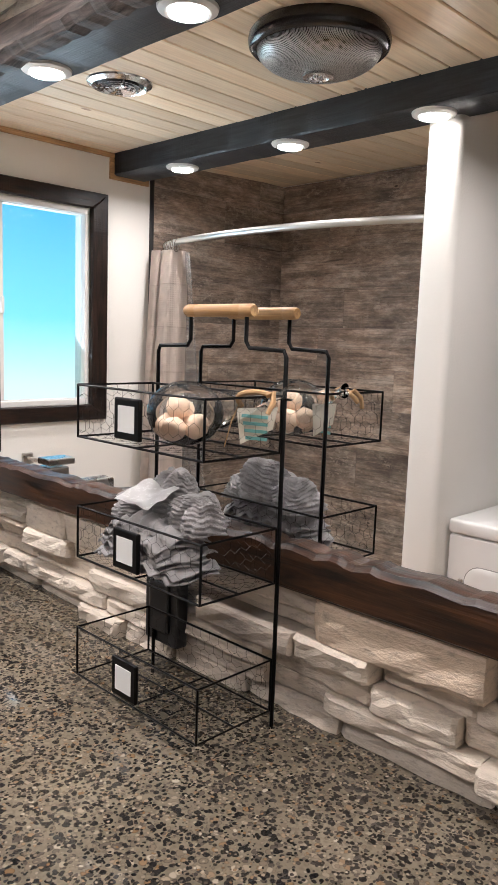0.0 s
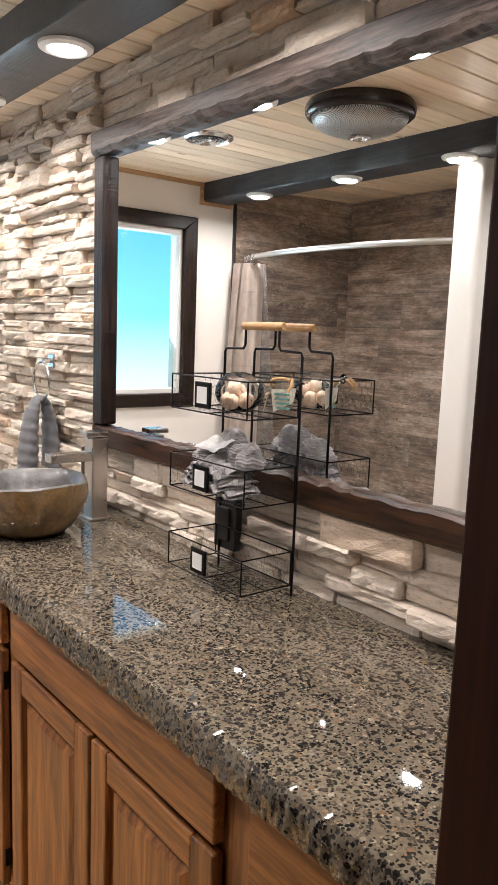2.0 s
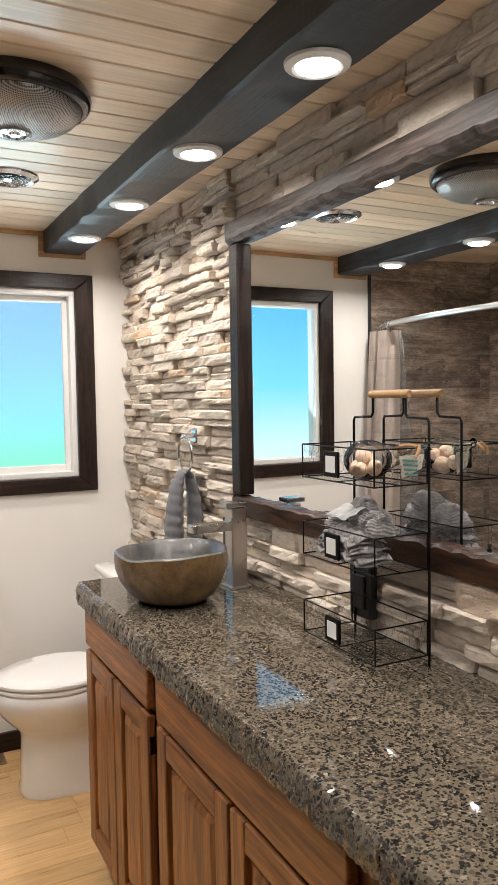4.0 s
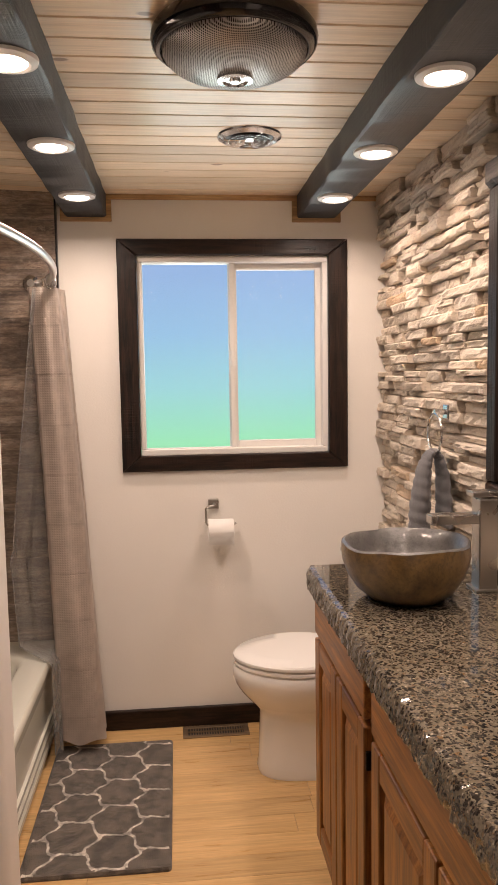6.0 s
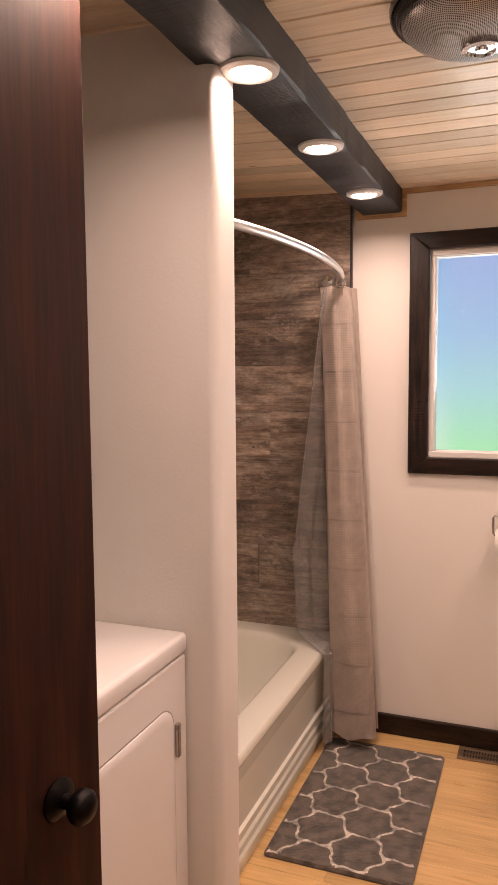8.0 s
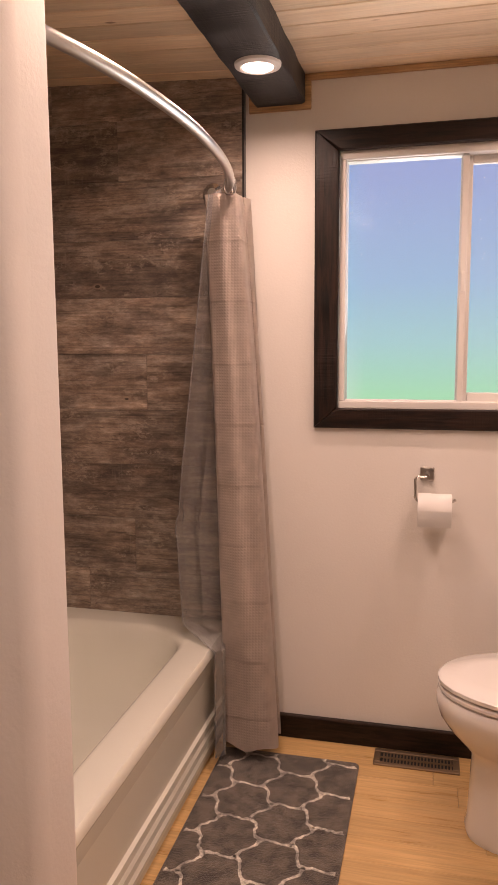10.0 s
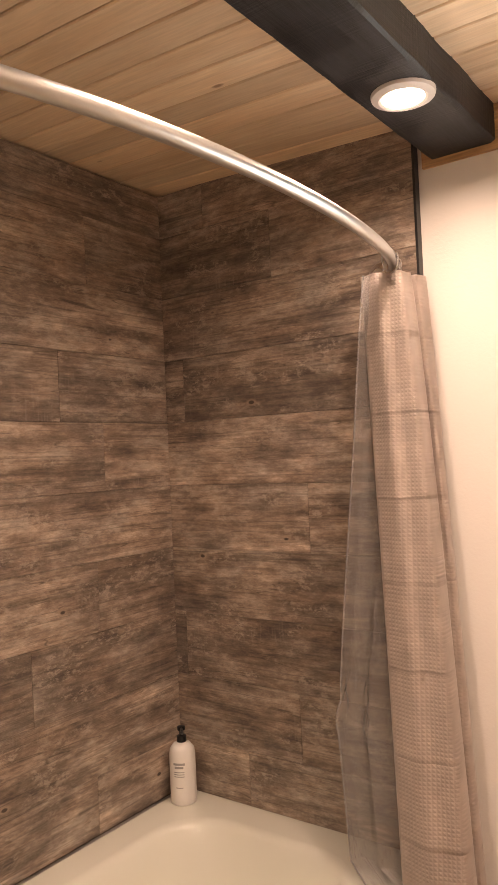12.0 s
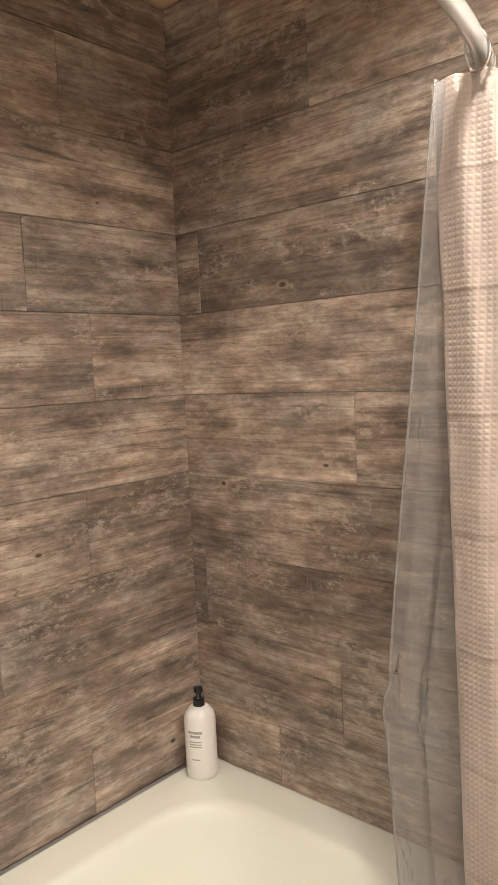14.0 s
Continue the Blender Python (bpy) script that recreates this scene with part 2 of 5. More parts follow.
    w.bump(grain, 0.3, 0.0012)
    w.bump(saw, 0.12, 0.0008)
    return w.m


M_PLANK_X, M_PLANK_Y = plank_material("weathered_plank_x", 0), plank_material("weathered_plank_y", 1)


def stone_material():
    w = Mat("stacked_ledge_stone", rough=0.8)
    r, off = w.rand()
    v = w.pos((1, 1, 2.2), off)
    n1 = w.noise(v, 9, 6, 0.65, 0.4)
    n2 = w.noise(v, 55, 5, 0.7)
    col = w.ramp(r, [(0.0, (0.50, 0.455, 0.405)), (0.25, (0.60, 0.55, 0.49)), (0.5, (0.66, 0.61, 0.545)), (0.75, (0.54, 0.50, 0.45)), (0.95, (0.62, 0.57, 0.51)), (1.0, (0.55, 0.41, 0.28))])
    col = w.mix(1.0, col, (1.10, 1.03, 0.955, 1), 'MULTIPLY')
    col = w.mix(1.0, col, w.range(n1, 0.25, 0.75, 0.7, 1.15), 'MULTIPLY')
    col = w.mix(w.range(n2, 0.52, 0.72, 0, 0.6), col, (0.24, 0.205, 0.17))
    col = w.mix(w.range(w.noise(v, 5, 4), 0.55, 0.75, 0, 0.35), col, (0.46, 0.33, 0.22))
    w.out(Base_Color=col)
    n3 = w.noise(v, 190, 4, 0.75)
    lay = w.noise(w.pos((5, 5, 60), off), 1.6, 4, 0.6)
    w.bump(n1, 0.55, 0.006)
    w.bump(lay, 0.5, 0.003)
    w.bump(n2, 0.8, 0.004)
    w.bump(n3, 0.5, 0.0012)
    return w.m


M_STONE = stone_material()
M_MORTAR = painted("dark_mortar", (0.16, 0.145, 0.13), 0.9)


def pebble_material():
    w = Mat("polished_pebble_concrete", rough=0.16, Coat_Weight=1.0, Coat_Roughness=0.045, Coat_IOR=1.6, Specular_IOR_Level=0.0)
    p = w.pos()
    warp = w.n("VectorMath", {"operation": 'ADD'})
    nz = w.n("TexNoise", Vector=p, Scale=60.0, Detail=2.0)
    sc = w.n("VectorMath", {"operation": 'SCALE'}, i0=nz.outputs["Color"])
    sc.inputs["Scale"].default_value = 0.007
    w.t.links.new(p, warp.inputs[0])
    w.t.links.new(sc.outputs[0], warp.inputs[1])
    q = warp.outputs[0]
    col = w.ramp(w.noise(p, 5, 4), [(0.3, (0.100, 0.082, 0.057)), (0.7, (0.205, 0.171, 0.122))])
    col = w.mix(w.range(w.noise(p, 170, 3), 0.4, 0.7, 0, 0.6), col, (0.075, 0.062, 0.048))
    for scale, lim, seed in ((122.0, 0.42, 0.0), (215.0, 0.38, 3.1)):
        m = w.n("Mapping", Vector=q)
        m.inputs["Location"].default_value = (seed, seed * 0.7, seed * 0.3)
        vo = w.n("TexVoronoi", Vector=m.outputs[0], Scale=scale)
        spl = w.n("SeparateColor", Color=vo.outputs["Color"])
        tint = w.ramp(spl.outputs[0], [(0.0, (0.010, 0.009, 0.009)), (0.40, (0.030, 0.026, 0.023)), (0.56, (0.070, 0.056, 0.044)), (0.72, (0.150, 0.118, 0.084)), (0.86, (0.23, 0.19, 0.14)), (0.94, (0.15, 0.085, 0.038)), (1.0, (0.31, 0.27, 0.21))])
        edge = w.math('ADD', lim, w.math('MULTIPLY', spl.outputs[1], 0.22))
        inside = w.range(w.math('SUBTRACT', edge, vo.outputs["Distance"]), 0.0, 0.05, 0.0, 1.0)
        rimmed = w.range(w.math('SUBTRACT', edge, vo.outputs["Distance"]), 0.0, 0.16, 0.35, 1.0)
        tint = w.mix(1.0, tint, rimmed, 'MULTIPLY')
        keep = w.math('LESS_THAN', spl.outputs[2], 0.88)
        col = w.mix(w.math('MULTIPLY', inside, keep), col, tint)
    w.out(Base_Color=col, Roughness=w.range(w.noise(p, 40, 3), 0.3, 0.7, 0.08, 0.14))
    w.bump(w.noise(p, 45, 3), 0.003, 0.0012)
    return w.m


M_PEBBLE = pebble_material()


def river_stone(name, lo, hi, rough, coat):
    w = Mat(name, rough=rough, Coat_Weight=coat, Coat_Roughness=0.15)
    p = w.pos()
    n1 = w.noise(p, 14, 6, 0.65, 0.5)
    n2 = w.noise(p, 120, 4, 0.7)
    col = w.ramp(n1, [(0.3, lo), (0.7, hi)])
    col = w.mix(w.range(n2, 0.5, 0.75, 0, 0.5), col, tuple(c * 0.35 for c in lo))
    w.out(Base_Color=col)
    w.bump(n2, 0.35, 0.002)
    return w.m


M_SINK_OUT = river_stone("river_stone_skin", (0.040, 0.022, 0.009), (0.235, 0.135, 0.042), 0.34, 0.6)
M_SINK_IN = river_stone("polished_grey_stone", (0.05, 0.047, 0.045), (0.155, 0.145, 0.138), 0.34, 0.4)


def cloth_material(name, color, waffle=0.0, creases=False, rough=0.85):
    w = Mat(name, color, rough, Sheen_Weight=0.25)
    p = w.pos()
    n = w.noise(p, 22, 4)
    col = w.mix(w.range(n, 0.3, 0.7, 0, 1), tuple(c * 0.82 for c in color), color)
    w.out(Base_Color=col)
    if waffle:
        x = w.n("TexWave", {"wave_type": 'BANDS', "bands_direction": 'Z'}, Vector=p, Scale=waffle)
        y = w.n("TexWave", {"wave_type": 'BANDS', "bands_direction": 'Y'}, Vector=p, Scale=waffle)
        h = w.math('MINIMUM', x.outputs["Fac"], y.outputs["Fac"])
        w.bump(h, 0.32, 0.003)
    else:
        w.bump(w.noise(p, 420, 3), 0.7, 0.002)
    if creases:
        z = w.n("SeparateXYZ", Vector=p)
        fr = w.math('FRACT', w.math('ADD', w.math('MULTIPLY', z.outputs["Z"], 5.6), w.math('MULTIPLY', w.noise(p, 3.0, 2), 0.25)))
        w.bump(w.range(fr, 0.0, 0.05, 0.0, 1.0), 0.6, 0.004)
        # crease shade put into the colour as a thin darker line
        line = w.range(w.math('ABSOLUTE', w.math('SUBTRACT', fr, 0.03)), 0.0, 0.016, 0.09, 0.0)
        w.out(Base_Color=w.mix(line, col, tuple(c * 0.5 for c in color)), Coat_Weight=0.25, Coat_Roughness=0.3)
    return w.m


M_CURTAIN = cloth_material("taupe_waffle_fabric", (0.70, 0.595, 0.525), 36.0, True, 0.5)
M_TOWEL = cloth_material("grey_terry", (0.27, 0.252, 0.250))
M_TOWEL_DARK = cloth_material("slate_terry", (0.125, 0.12, 0.125))


def rug_material(name, color):
    w = Mat(name, color, 0.95, Sheen_Weight=0.3)
    p = w.pos()
    n = w.noise(p, 26, 5, 0.65)
    f = w.noise(p, 240, 3)
    col = w.mix(w.range(n, 0.4, 0.6, 0, 1), tuple(c * 0.45 for c in color), tuple(c * 1.45 for c in color))
    col = w.mix(w.range(f, 0.4, 0.62, 0, 0.6), col, w.mix(1.0, col, (0.4, 0.4, 0.4, 1), 'MULTIPLY'))
    w.out(Base_Color=col)
    w.bump(n, 0.6, 0.01)
    w.bump(f, 1.0, 0.006)
    return w.m


M_RUG = rug_material("grey_plush_pile", (0.125, 0.100, 0.078))
M_RUG_LINE = rug_material("cream_plush_pile", (0.70, 0.66, 0.59))


def clear_film(name, tint, haze, rough, ripple=0.0):
    m = bpy.data.materials.new(name)
    m.use_nodes = True
    t = m.node_tree
    t.nodes.clear()
    o = t.nodes.new("ShaderNodeOutputMaterial")
    mx, mx2 = t.nodes.new("ShaderNodeMixShader"), t.nodes.new("ShaderNodeMixShader")
    tr, gl, df = t.nodes.new("ShaderNodeBsdfTransparent"), t.nodes.new("ShaderNodeBsdfGlossy"), t.nodes.new("ShaderNodeBsdfDiffuse")
    fr = t.nodes.new("ShaderNodeFresnel")
    fr.inputs[0].default_value = 1.45
    tr.inputs[0].default_value = (*tint, 1)
    gl.inputs["Roughness"].default_value = rough
    df.inputs[0].default_value = (0.75, 0.74, 0.73, 1)
    mx.inputs[0].default_value = haze
    if ripple:
        nz, bp = t.nodes.new("ShaderNodeTexNoise"), t.nodes.new("ShaderNodeBump")
        geo = t.nodes.new("ShaderNodeNewGeometry")
        t.links.new(geo.outputs["Position"], nz.inputs["Vector"])
        nz.inputs["Scale"].default_value = 120.0
        bp.inputs["Strength"].default_value, bp.inputs["Distance"].default_value = ripple, 0.002
        t.links.new(nz.outputs["Fac"], bp.inputs["Height"])
        t.links.new(bp.outputs[0], gl.inputs["Normal"])
    t.links.new(tr.outputs[0], mx.inputs[1])
    t.links.new(df.outputs[0], mx.inputs[2])
    t.links.new(fr.outputs[0], mx2.inputs[0])
    t.links.new(mx.outputs[0], mx2.inputs[1])
    t.links.new(gl.outputs[0], mx2.inputs[2])
    t.links.new(mx2.outputs[0], o.inputs[0])
    return m


M_LINER = clear_film("clear_vinyl_film", (0.86, 0.86, 0.86), 0.24, 0.09, 0.2)
M_PANE = clear_film("window_glass", (0.96, 0.97, 0.97), 0.02, 0.05, 0.35)
M_JAR = clear_film("clear_jar_glass", (0.93, 0.95, 0.95), 0.03, 0.03)
M_MIRROR = Mat("mirror_silver", (0.90, 0.91, 0.91), 0.0, 1.0).m


def glow(name, color, power):
    m = bpy.data.materials.new(name)
    m.use_nodes = True
    b = m.node_tree.nodes["Principled BSDF"]
    b.inputs["Base Color"].default_value = (*color, 1)
    b.inputs["Emission Color"].default_value = (*color, 1)
    b.inputs["Emission Strength"].default_value = power
    return m


M_LENS = glow("frosted_lamp_lens", (1.0, 0.90, 0.78), 9.0)


def outdoors_material():
    """Hazy sky over grass, whiter towards one side."""
    w = Mat("sky_and_meadow_haze")
    p = w.n("SeparateXYZ", Vector=w.n("NewGeometry").outputs["Position"])
    up = w.range(p.outputs["Z"], 0.55, 2.45, 0.0, 1.0)
    green = w.ramp(up, [(0.0, (0.24, 0.74, 0.34)), (0.16, (0.25, 0.80, 0.48)), (0.40, (0.26, 0.66, 0.72)), (0.62, (0.24, 0.53, 0.79)), (1.0, (0.25, 0.43, 0.77))])
    pale = w.ramp(up, [(0.0, (0.80, 0.92, 0.90)), (0.22, (0.62, 0.86, 0.90)), (0.5, (0.20, 0.66, 0.84)), (1.0, (0.10, 0.44, 0.74))])
    col = w.mix(w.range(p.outputs["Y"], -0.55, -0.05, 0.0, 1.0), pale, green)
    e = w.n("Emission", Color=col, Strength=1.6)
    w.t.links.new(e.outputs[0], w.t.nodes["Material Output"].inputs[0])
    return w.m


M_OUTDOORS = outdoors_material()

# ---------------- building helpers ----------------


def box(bm, x0, x1, y0, y1, z0, z1, bevel=0.0, seg=2):
    vs = [bm.verts.new((x, y, z)) for x in (x0, x1) for y in (y0, y1) for z in (z0, z1)]
    fs = [bm.faces.new([vs[i] for i in q]) for q in ((0, 1, 3, 2), (4, 6, 7, 5), (0, 4, 5, 1), (2, 3, 7, 6), (0, 2, 6, 4), (1, 5, 7, 3))]
    if bevel:
        es = list({e for f in fs for e in f.edges})
        bmesh.ops.bevel(bm, geom=es, offset=bevel, segments=seg, profile=0.5, affect='EDGES')
    return bm


def B(*a, **k):
    return box(bmesh.new(), *a, **k)


def loft(bm, rings, cap0=True, cap1=True):
    rows = [[bm.verts.new(p) for p in ring] for ring in rings]
    n = len(rows[0])
    for a, b in zip(rows, rows[1:]):
        for i in range(n):
            bm.faces.new((a[i], a[(i + 1) % n], b[(i + 1) % n], b[i]))
    if cap0:
        bm.faces.new(rows[0][::-1])
    if cap1:
        bm.faces.new(rows[-1])
    return bm


def lathe(profile, n=32, cx=0, cy=0, bm=None, caps=(True, True)):
    rings = [[(cx + r * math.cos(2 * math.pi * i / n), cy + r * math.sin(2 * math.pi * i / n), z) for i in range(n)] for r, z in profile]
    return loft(bm or bmesh.new(), rings, *caps)


def tube(bm, pts, r, n=8, closed=False):
    pts = [Vector(p) for p in pts]
    rings, up = [], None
    m = len(pts)
    for i, p in enumerate(pts):
        a = pts[(i - 1) % m] if closed or i else p
        b = pts[(i + 1) % m] if closed or i < m - 1 else p
        d = (b - a).normalized()
        if up is None:
            up = d.orthogonal().normalized()
        up = (up - d * up.dot(d))
        up = up.normalized() if up.length > 1e-6 else d.orthogonal().normalized()
        s = d.cross(up)
        rings.append([p + r * (math.cos(2 * math.pi * k / n) * up + math.sin(2 * math.pi * k / n) * s) for k in range(n)])
    if closed:
        rings.append(rings[0])
    return loft(bm, rings, not closed, not closed)


def rod_y(r, y0, y1, x, z, n=16):
    return tube(bmesh.new(), [(x, y0, z), (x, y1, z)], r, n)


def rrect(cx, cy, hx, hy, r, z, n=6):
    out = []
    for qx, qy, a0 in ((1, 1, 0), (-1, 1, 90), (-1, -1, 180), (1, -1, 270)):
        for k in range(n + 1):
            a = radians(a0 + 90 * k / n)
            out.append((cx + qx * (hx - r) + r * math.cos(a), cy + qy * (hy - r) + r * math.sin(a), z))
    return out


def link(name, bm, material, parent=None, label="", smooth=False, sharp=40):
    bmesh.ops.recalc_face_normals(bm, faces=bm.faces)
    me = bpy.data.meshes.new(name)
    bm.to_mesh(me)
    bm.free()
    me.materials.append(material)
    if smooth:
        for f in me.polygons:
            f.use_smooth = True
    ob = new(name, me)
    if smooth:
        me.set_sharp_from_angle(angle=radians(sharp))
    if parent:
        ob.parent = parent
        ob.matrix_parent_inverse = parent.matrix_basis.inverted()
    if label:
        ob["label"] = label
    return ob


def part(name, bm, material, parent, label="", smooth=False):
    return link(name, bm, material, parent, label, smooth)


def thing(name, label, category, group="", kind="", at=(0, 0, 0)):
    ob = new(name)
    ob.empty_display_size = 0.05
    ob.matrix_basis = Matrix.Translation(at)
    return tagged(ob, label, category, group, kind)


def setting(name, bm, material, label, category, smooth=False):
    return tagged(link(name, bm, material, None, "", smooth), label, category, kind="structure")

# ---------------- the large structure ----------------
CEIL, TOP = 2.085, 2.16
WEST, NORTH, SOUTH, EAST = -0.015, 1.125, -0.972, 2.64
WIN_Y, WIN_Z = (0.115, 0.878), (1.095, 1.86)

floor = setting("floor", B(-0.15, 4.3, -1.1, 1.7, -0.1, -0.012), M_GAP, "pale golden bamboo plank floor", "floor")

bm = B(-0.13, WEST, -1.1, WIN_Y[0], 0, TOP)
box(bm, -0.13, WEST, WIN_Y[1], 1.25, 0, TOP)
box(bm, -0.13, WEST, WIN_Y[0], WIN_Y[1], 0, WIN_Z[0])
box(bm, -0.13, WEST, WIN_Y[0], WIN_Y[1], WIN_Z[1], TOP)
setting("wall_west", bm, M_WALL, "warm white textured wall with a sliding window", "wall")
wall_north = setting("wall_north", B(WEST, 2.64, NORTH, 1.25, 0, TOP), M_MORTAR, "ledge stone wall round a framed mirror", "wall")
setting("wall_south", B(WEST, 2.64, -1.1, SOUTH - 0.012, 0, TOP), M_WALL, "white wall behind the tub and the dryer", "wall")
bm = bmesh.new()
loft(bm, [rrect(1.398, -0.535, 0.055, 0.45, 0.022, z, 5) for z in (0, TOP)])
setting("wall_partition", bm, M_WALL, "warm white textured wing wall with rounded corners", "wall", True)
bm = B(EAST, 2.75, -1.1, -0.20, 0, TOP)
box(bm, EAST, 2.75, 0.642, 1.25, 0, TOP)
box(bm, EAST, 2.75, -0.20, 0.642, 2.05, TOP)
setting("wall_east", bm, M_WALL, "white wall with the doorway", "wall")
bm = B(2.75, 4.2, 1.5, 1.62, 0, TOP)
box(bm, 2.75, 4.2, -1.1, -0.98, 0, TOP)
box(bm, 4.2, 4.3, -1.1, 1.62, 0, TOP)
setting("wall_hall", bm, M_WALL, "plain white walls of the passage outside", "wall")

# pine boards of the ceiling: one mesh, each board with a grooved edge
bm = bmesh.new()
x = -0.02
while x < 4.25:
    w = 0.0875
    for ya, yb in ((-1.05, -0.1), (-0.1, 1.6)):
        box(bm, x + 0.0018, x + w - 0.0018, ya, yb, CEIL, CEIL + 0.02, 0.0028, 1)
    x += w
for v in bm.verts:
    if v.co.y < -0.1 and v.co.x < 2.7:
        v.co.z += 0.036 * (-0.1 - v.co.y) / 0.87
box(bm, -0.13, 4.3, -1.1, 1.65, CEIL + 0.052, TOP + 0.04)
setting("ceiling", bm, M_PINE_CEIL, "varnished knotty pine board ceiling", "ceiling")

# pine moulding along the window wall under the ceiling
setting("trim_crown", B(WEST, -0.003, -0.16, 1.07, 2.066, CEIL, bevel=0.003), M_PINE_TRIM, "thin pine moulding under the ceiling", "trim")


def beam(y0, y1, label):
    n = 60
    rings = []
    for i in range(n + 1):
        xx = WEST + (2.64 - WEST) * i / n
        j = [0.004 * noise.noise((xx * 9, q * 3.1, y0 * 7)) for q in range(4)]
        c = 0.006
        rings.append([(xx, y0 + j[0], CEIL + 0.004), (xx, y0 + j[0], 2.0 + c), (xx, y0 + c + j[1], 2.0 + j[2] * 0.4), (xx, y1 - c - j[3], 2.0 + j[2] * 0.4), (xx, y1 + j[3], 2.0 + c), (xx, y1 + j[3], CEIL + 0.004)])
    ob = setting("ceiling_beam", loft(bmesh.new(), rings), M_BEAM, label, "beam", True)
    bm2 = B(WEST, -0.004, y0 - 0.02, y1 + 0.02, 1.985, CEIL - 0.02, bevel=0.002)
    setting("trim_beam_end", bm2, M_PINE_TRIM, "thin pine board round a beam end", "trim")
    return ob


beam(-0.129, 0.021, "blue-black stained rough ceiling beam with spotlights")
beam(0.747, 0.897, "blue-black stained rough ceiling beam above the vanity")

# baseboard
bm = B(WEST, 0.004, -0.2, 1.06, 0, 0.078, bevel=0.004)
setting("baseboard", bm, M_ESPRESSO_Y, "dark stained low wooden baseboard", "baseboard")

# ---------------- window ----------------
window_1 = thing("window_1", "white vinyl sliding window with dark stained casing", "window", kind="structure", at=(0, 0.5, 1.03))
o0, o1, q0, q1 = 0.055, 0.94, 1.034, 1.92
i0, i1, p0, p1 = WIN_Y[0] + 0.012, WIN_Y[1] - 0.012, WIN_Z[0] + 0.0, WIN_Z[1] - 0.0


def casing(a, b, c, d, mat_):
    """A mitred casing board given by its four corners (y, z) in the wall plane."""
    rings = []
    my, mz = sum(q[0] for q in (a, b, c, d)) / 4, sum(q[1] for q in (a, b, c, d)) / 4
    for xx, k in ((WEST - 0.002, 0.0), (0.002, 0.0), (0.006, 0.004)):
        rings.append([(xx, y + math.copysign(min(k, abs(my - y)), my - y), z + math.copysign(min(k, abs(mz - z)), mz - z)) for y, z in (a, b, c, d)])
    part("casing_board", loft(bmesh.new(), rings), mat_, window_1, "dark stained wood")


g = 0.0006
casing((o0 + g, q1), (o1 - g, q1), (i1 - g, p1), (i0 + g, p1), M_ESPRESSO_Y)
casing((o0 + g, q0), (o1 - g, q0), (i1 - g, p0), (i0 + g, p0), M_ESPRESSO_Y)
casing((o0, q0 + g), (o0, q1 - g), (i0, p1 - g), (i0, p0 + g), M_ESPRESSO_Z)
casing((o1, q0 + g), (o1, q1 - g), (i1, p1 - g), (i1, p0 + g), M_ESPRESSO_Z)
bm = B(-0.09, -0.018, i0, i1, p0, p0 + 0.022, bevel=0.003)
box(bm, -0.09, -0.018, i0, i1, p1 - 0.024, p1, bevel=0.003)
box(bm, -0.09, -0.018, i0, i0 + 0.02, p0 + 0.022, p1 - 0.024, bevel=0.003)
box(bm, -0.09, -0.018, i1 - 0.022, i1, p0 + 0.022, p1 - 0.024, bevel=0.003)
part("window_frame", bm, M_VINYL, window_1, "white vinyl")


def sash(y0, y1, z0, z1, xf, wl, wr, wb):
    b2 = B(xf - 0.022, xf, y0, y0 + wl, z0, z1, bevel=0.0025)
    box(b2, xf - 0.022, xf, y1 - wr, y1, z0, z1, bevel=0.0025)
    box(b2, xf - 0.022, xf, y0 + wl, y1 - wr, z0, z0 + wb, bevel=0.0025)
    box(b2, xf - 0.022, xf, y0 + wl, y1 - wr, z1 - wb, z1, bevel=0.0025)
    s = part("sash", b2, M_VINYL, window_1, "white vinyl")
    g = part("pane", B(xf - 0.014, xf - 0.010, y0 + wl - 0.002, y1 - wr + 0.002, z0 + wb - 0.002, z1 - wb + 0.002), M_PANE, s)
    g.visible_shadow = False


sash(i0 + 0.006, 0.50, p0 + 0.014, p1 - 0.014, -0.034, 0.012, 0.018, 0.012)
sash(0.478, i1 - 0.008, p0 + 0.014, p1 - 0.014, -0.060, 0.034, 0.034, 0.034)
part("latch", B(-0.034, -0.022, 0.484, 0.496, 1.44, 1.5, bevel=0.003), M_VINYL, window_1)
bm = bmesh.new()
bm.faces.new([bm.verts.new(p) for p in ((-3.0, -9.0, -4.0), (-3.0, 9.0, -4.0), (-3.0, 9.0, 7.0), (-3.0, -9.0, 7.0))])
setting("backdrop", bm, M_OUTDOORS, "hazy blue sky above a green meadow", "backdrop")

# ---------------- doorway and door ----------------
jamb = thing("door_1", "dark stained door frame of the bathroom doorway", "door frame", kind="structure", at=(2.7, 0.2, 0))
for y0, y1 in ((0.615, 0.640), (-0.20, -0.172)):
    part("jamb", B(2.625, 2.765, y0, y1, 0, 2.05, bevel=0.003), M_DOOR, jamb)
part("head", B(2.625, 2.765, -0.172, 0.615, 2.015, 2.05, bevel=0.003), M_DOOR, jamb)
part("casing_board", B(2.752, 2.768, 0.641, 0.70, 0, 2.07, bevel=0.003), M_DOOR, jamb)
part("casing_board", B(2.752, 2.768, -0.26, -0.195, 0, 2.07, bevel=0.003), M_DOOR, jamb)
door = thing("door", "dark brown wooden door standing open", "door", at=(2.63, -0.165, 0))
DM = pose(2.63, -0.165, 0, 0, 0, -7.2)
slab = B(-0.715, 0, -0.035, 0, 0.012, 2.005, bevel=0.002)
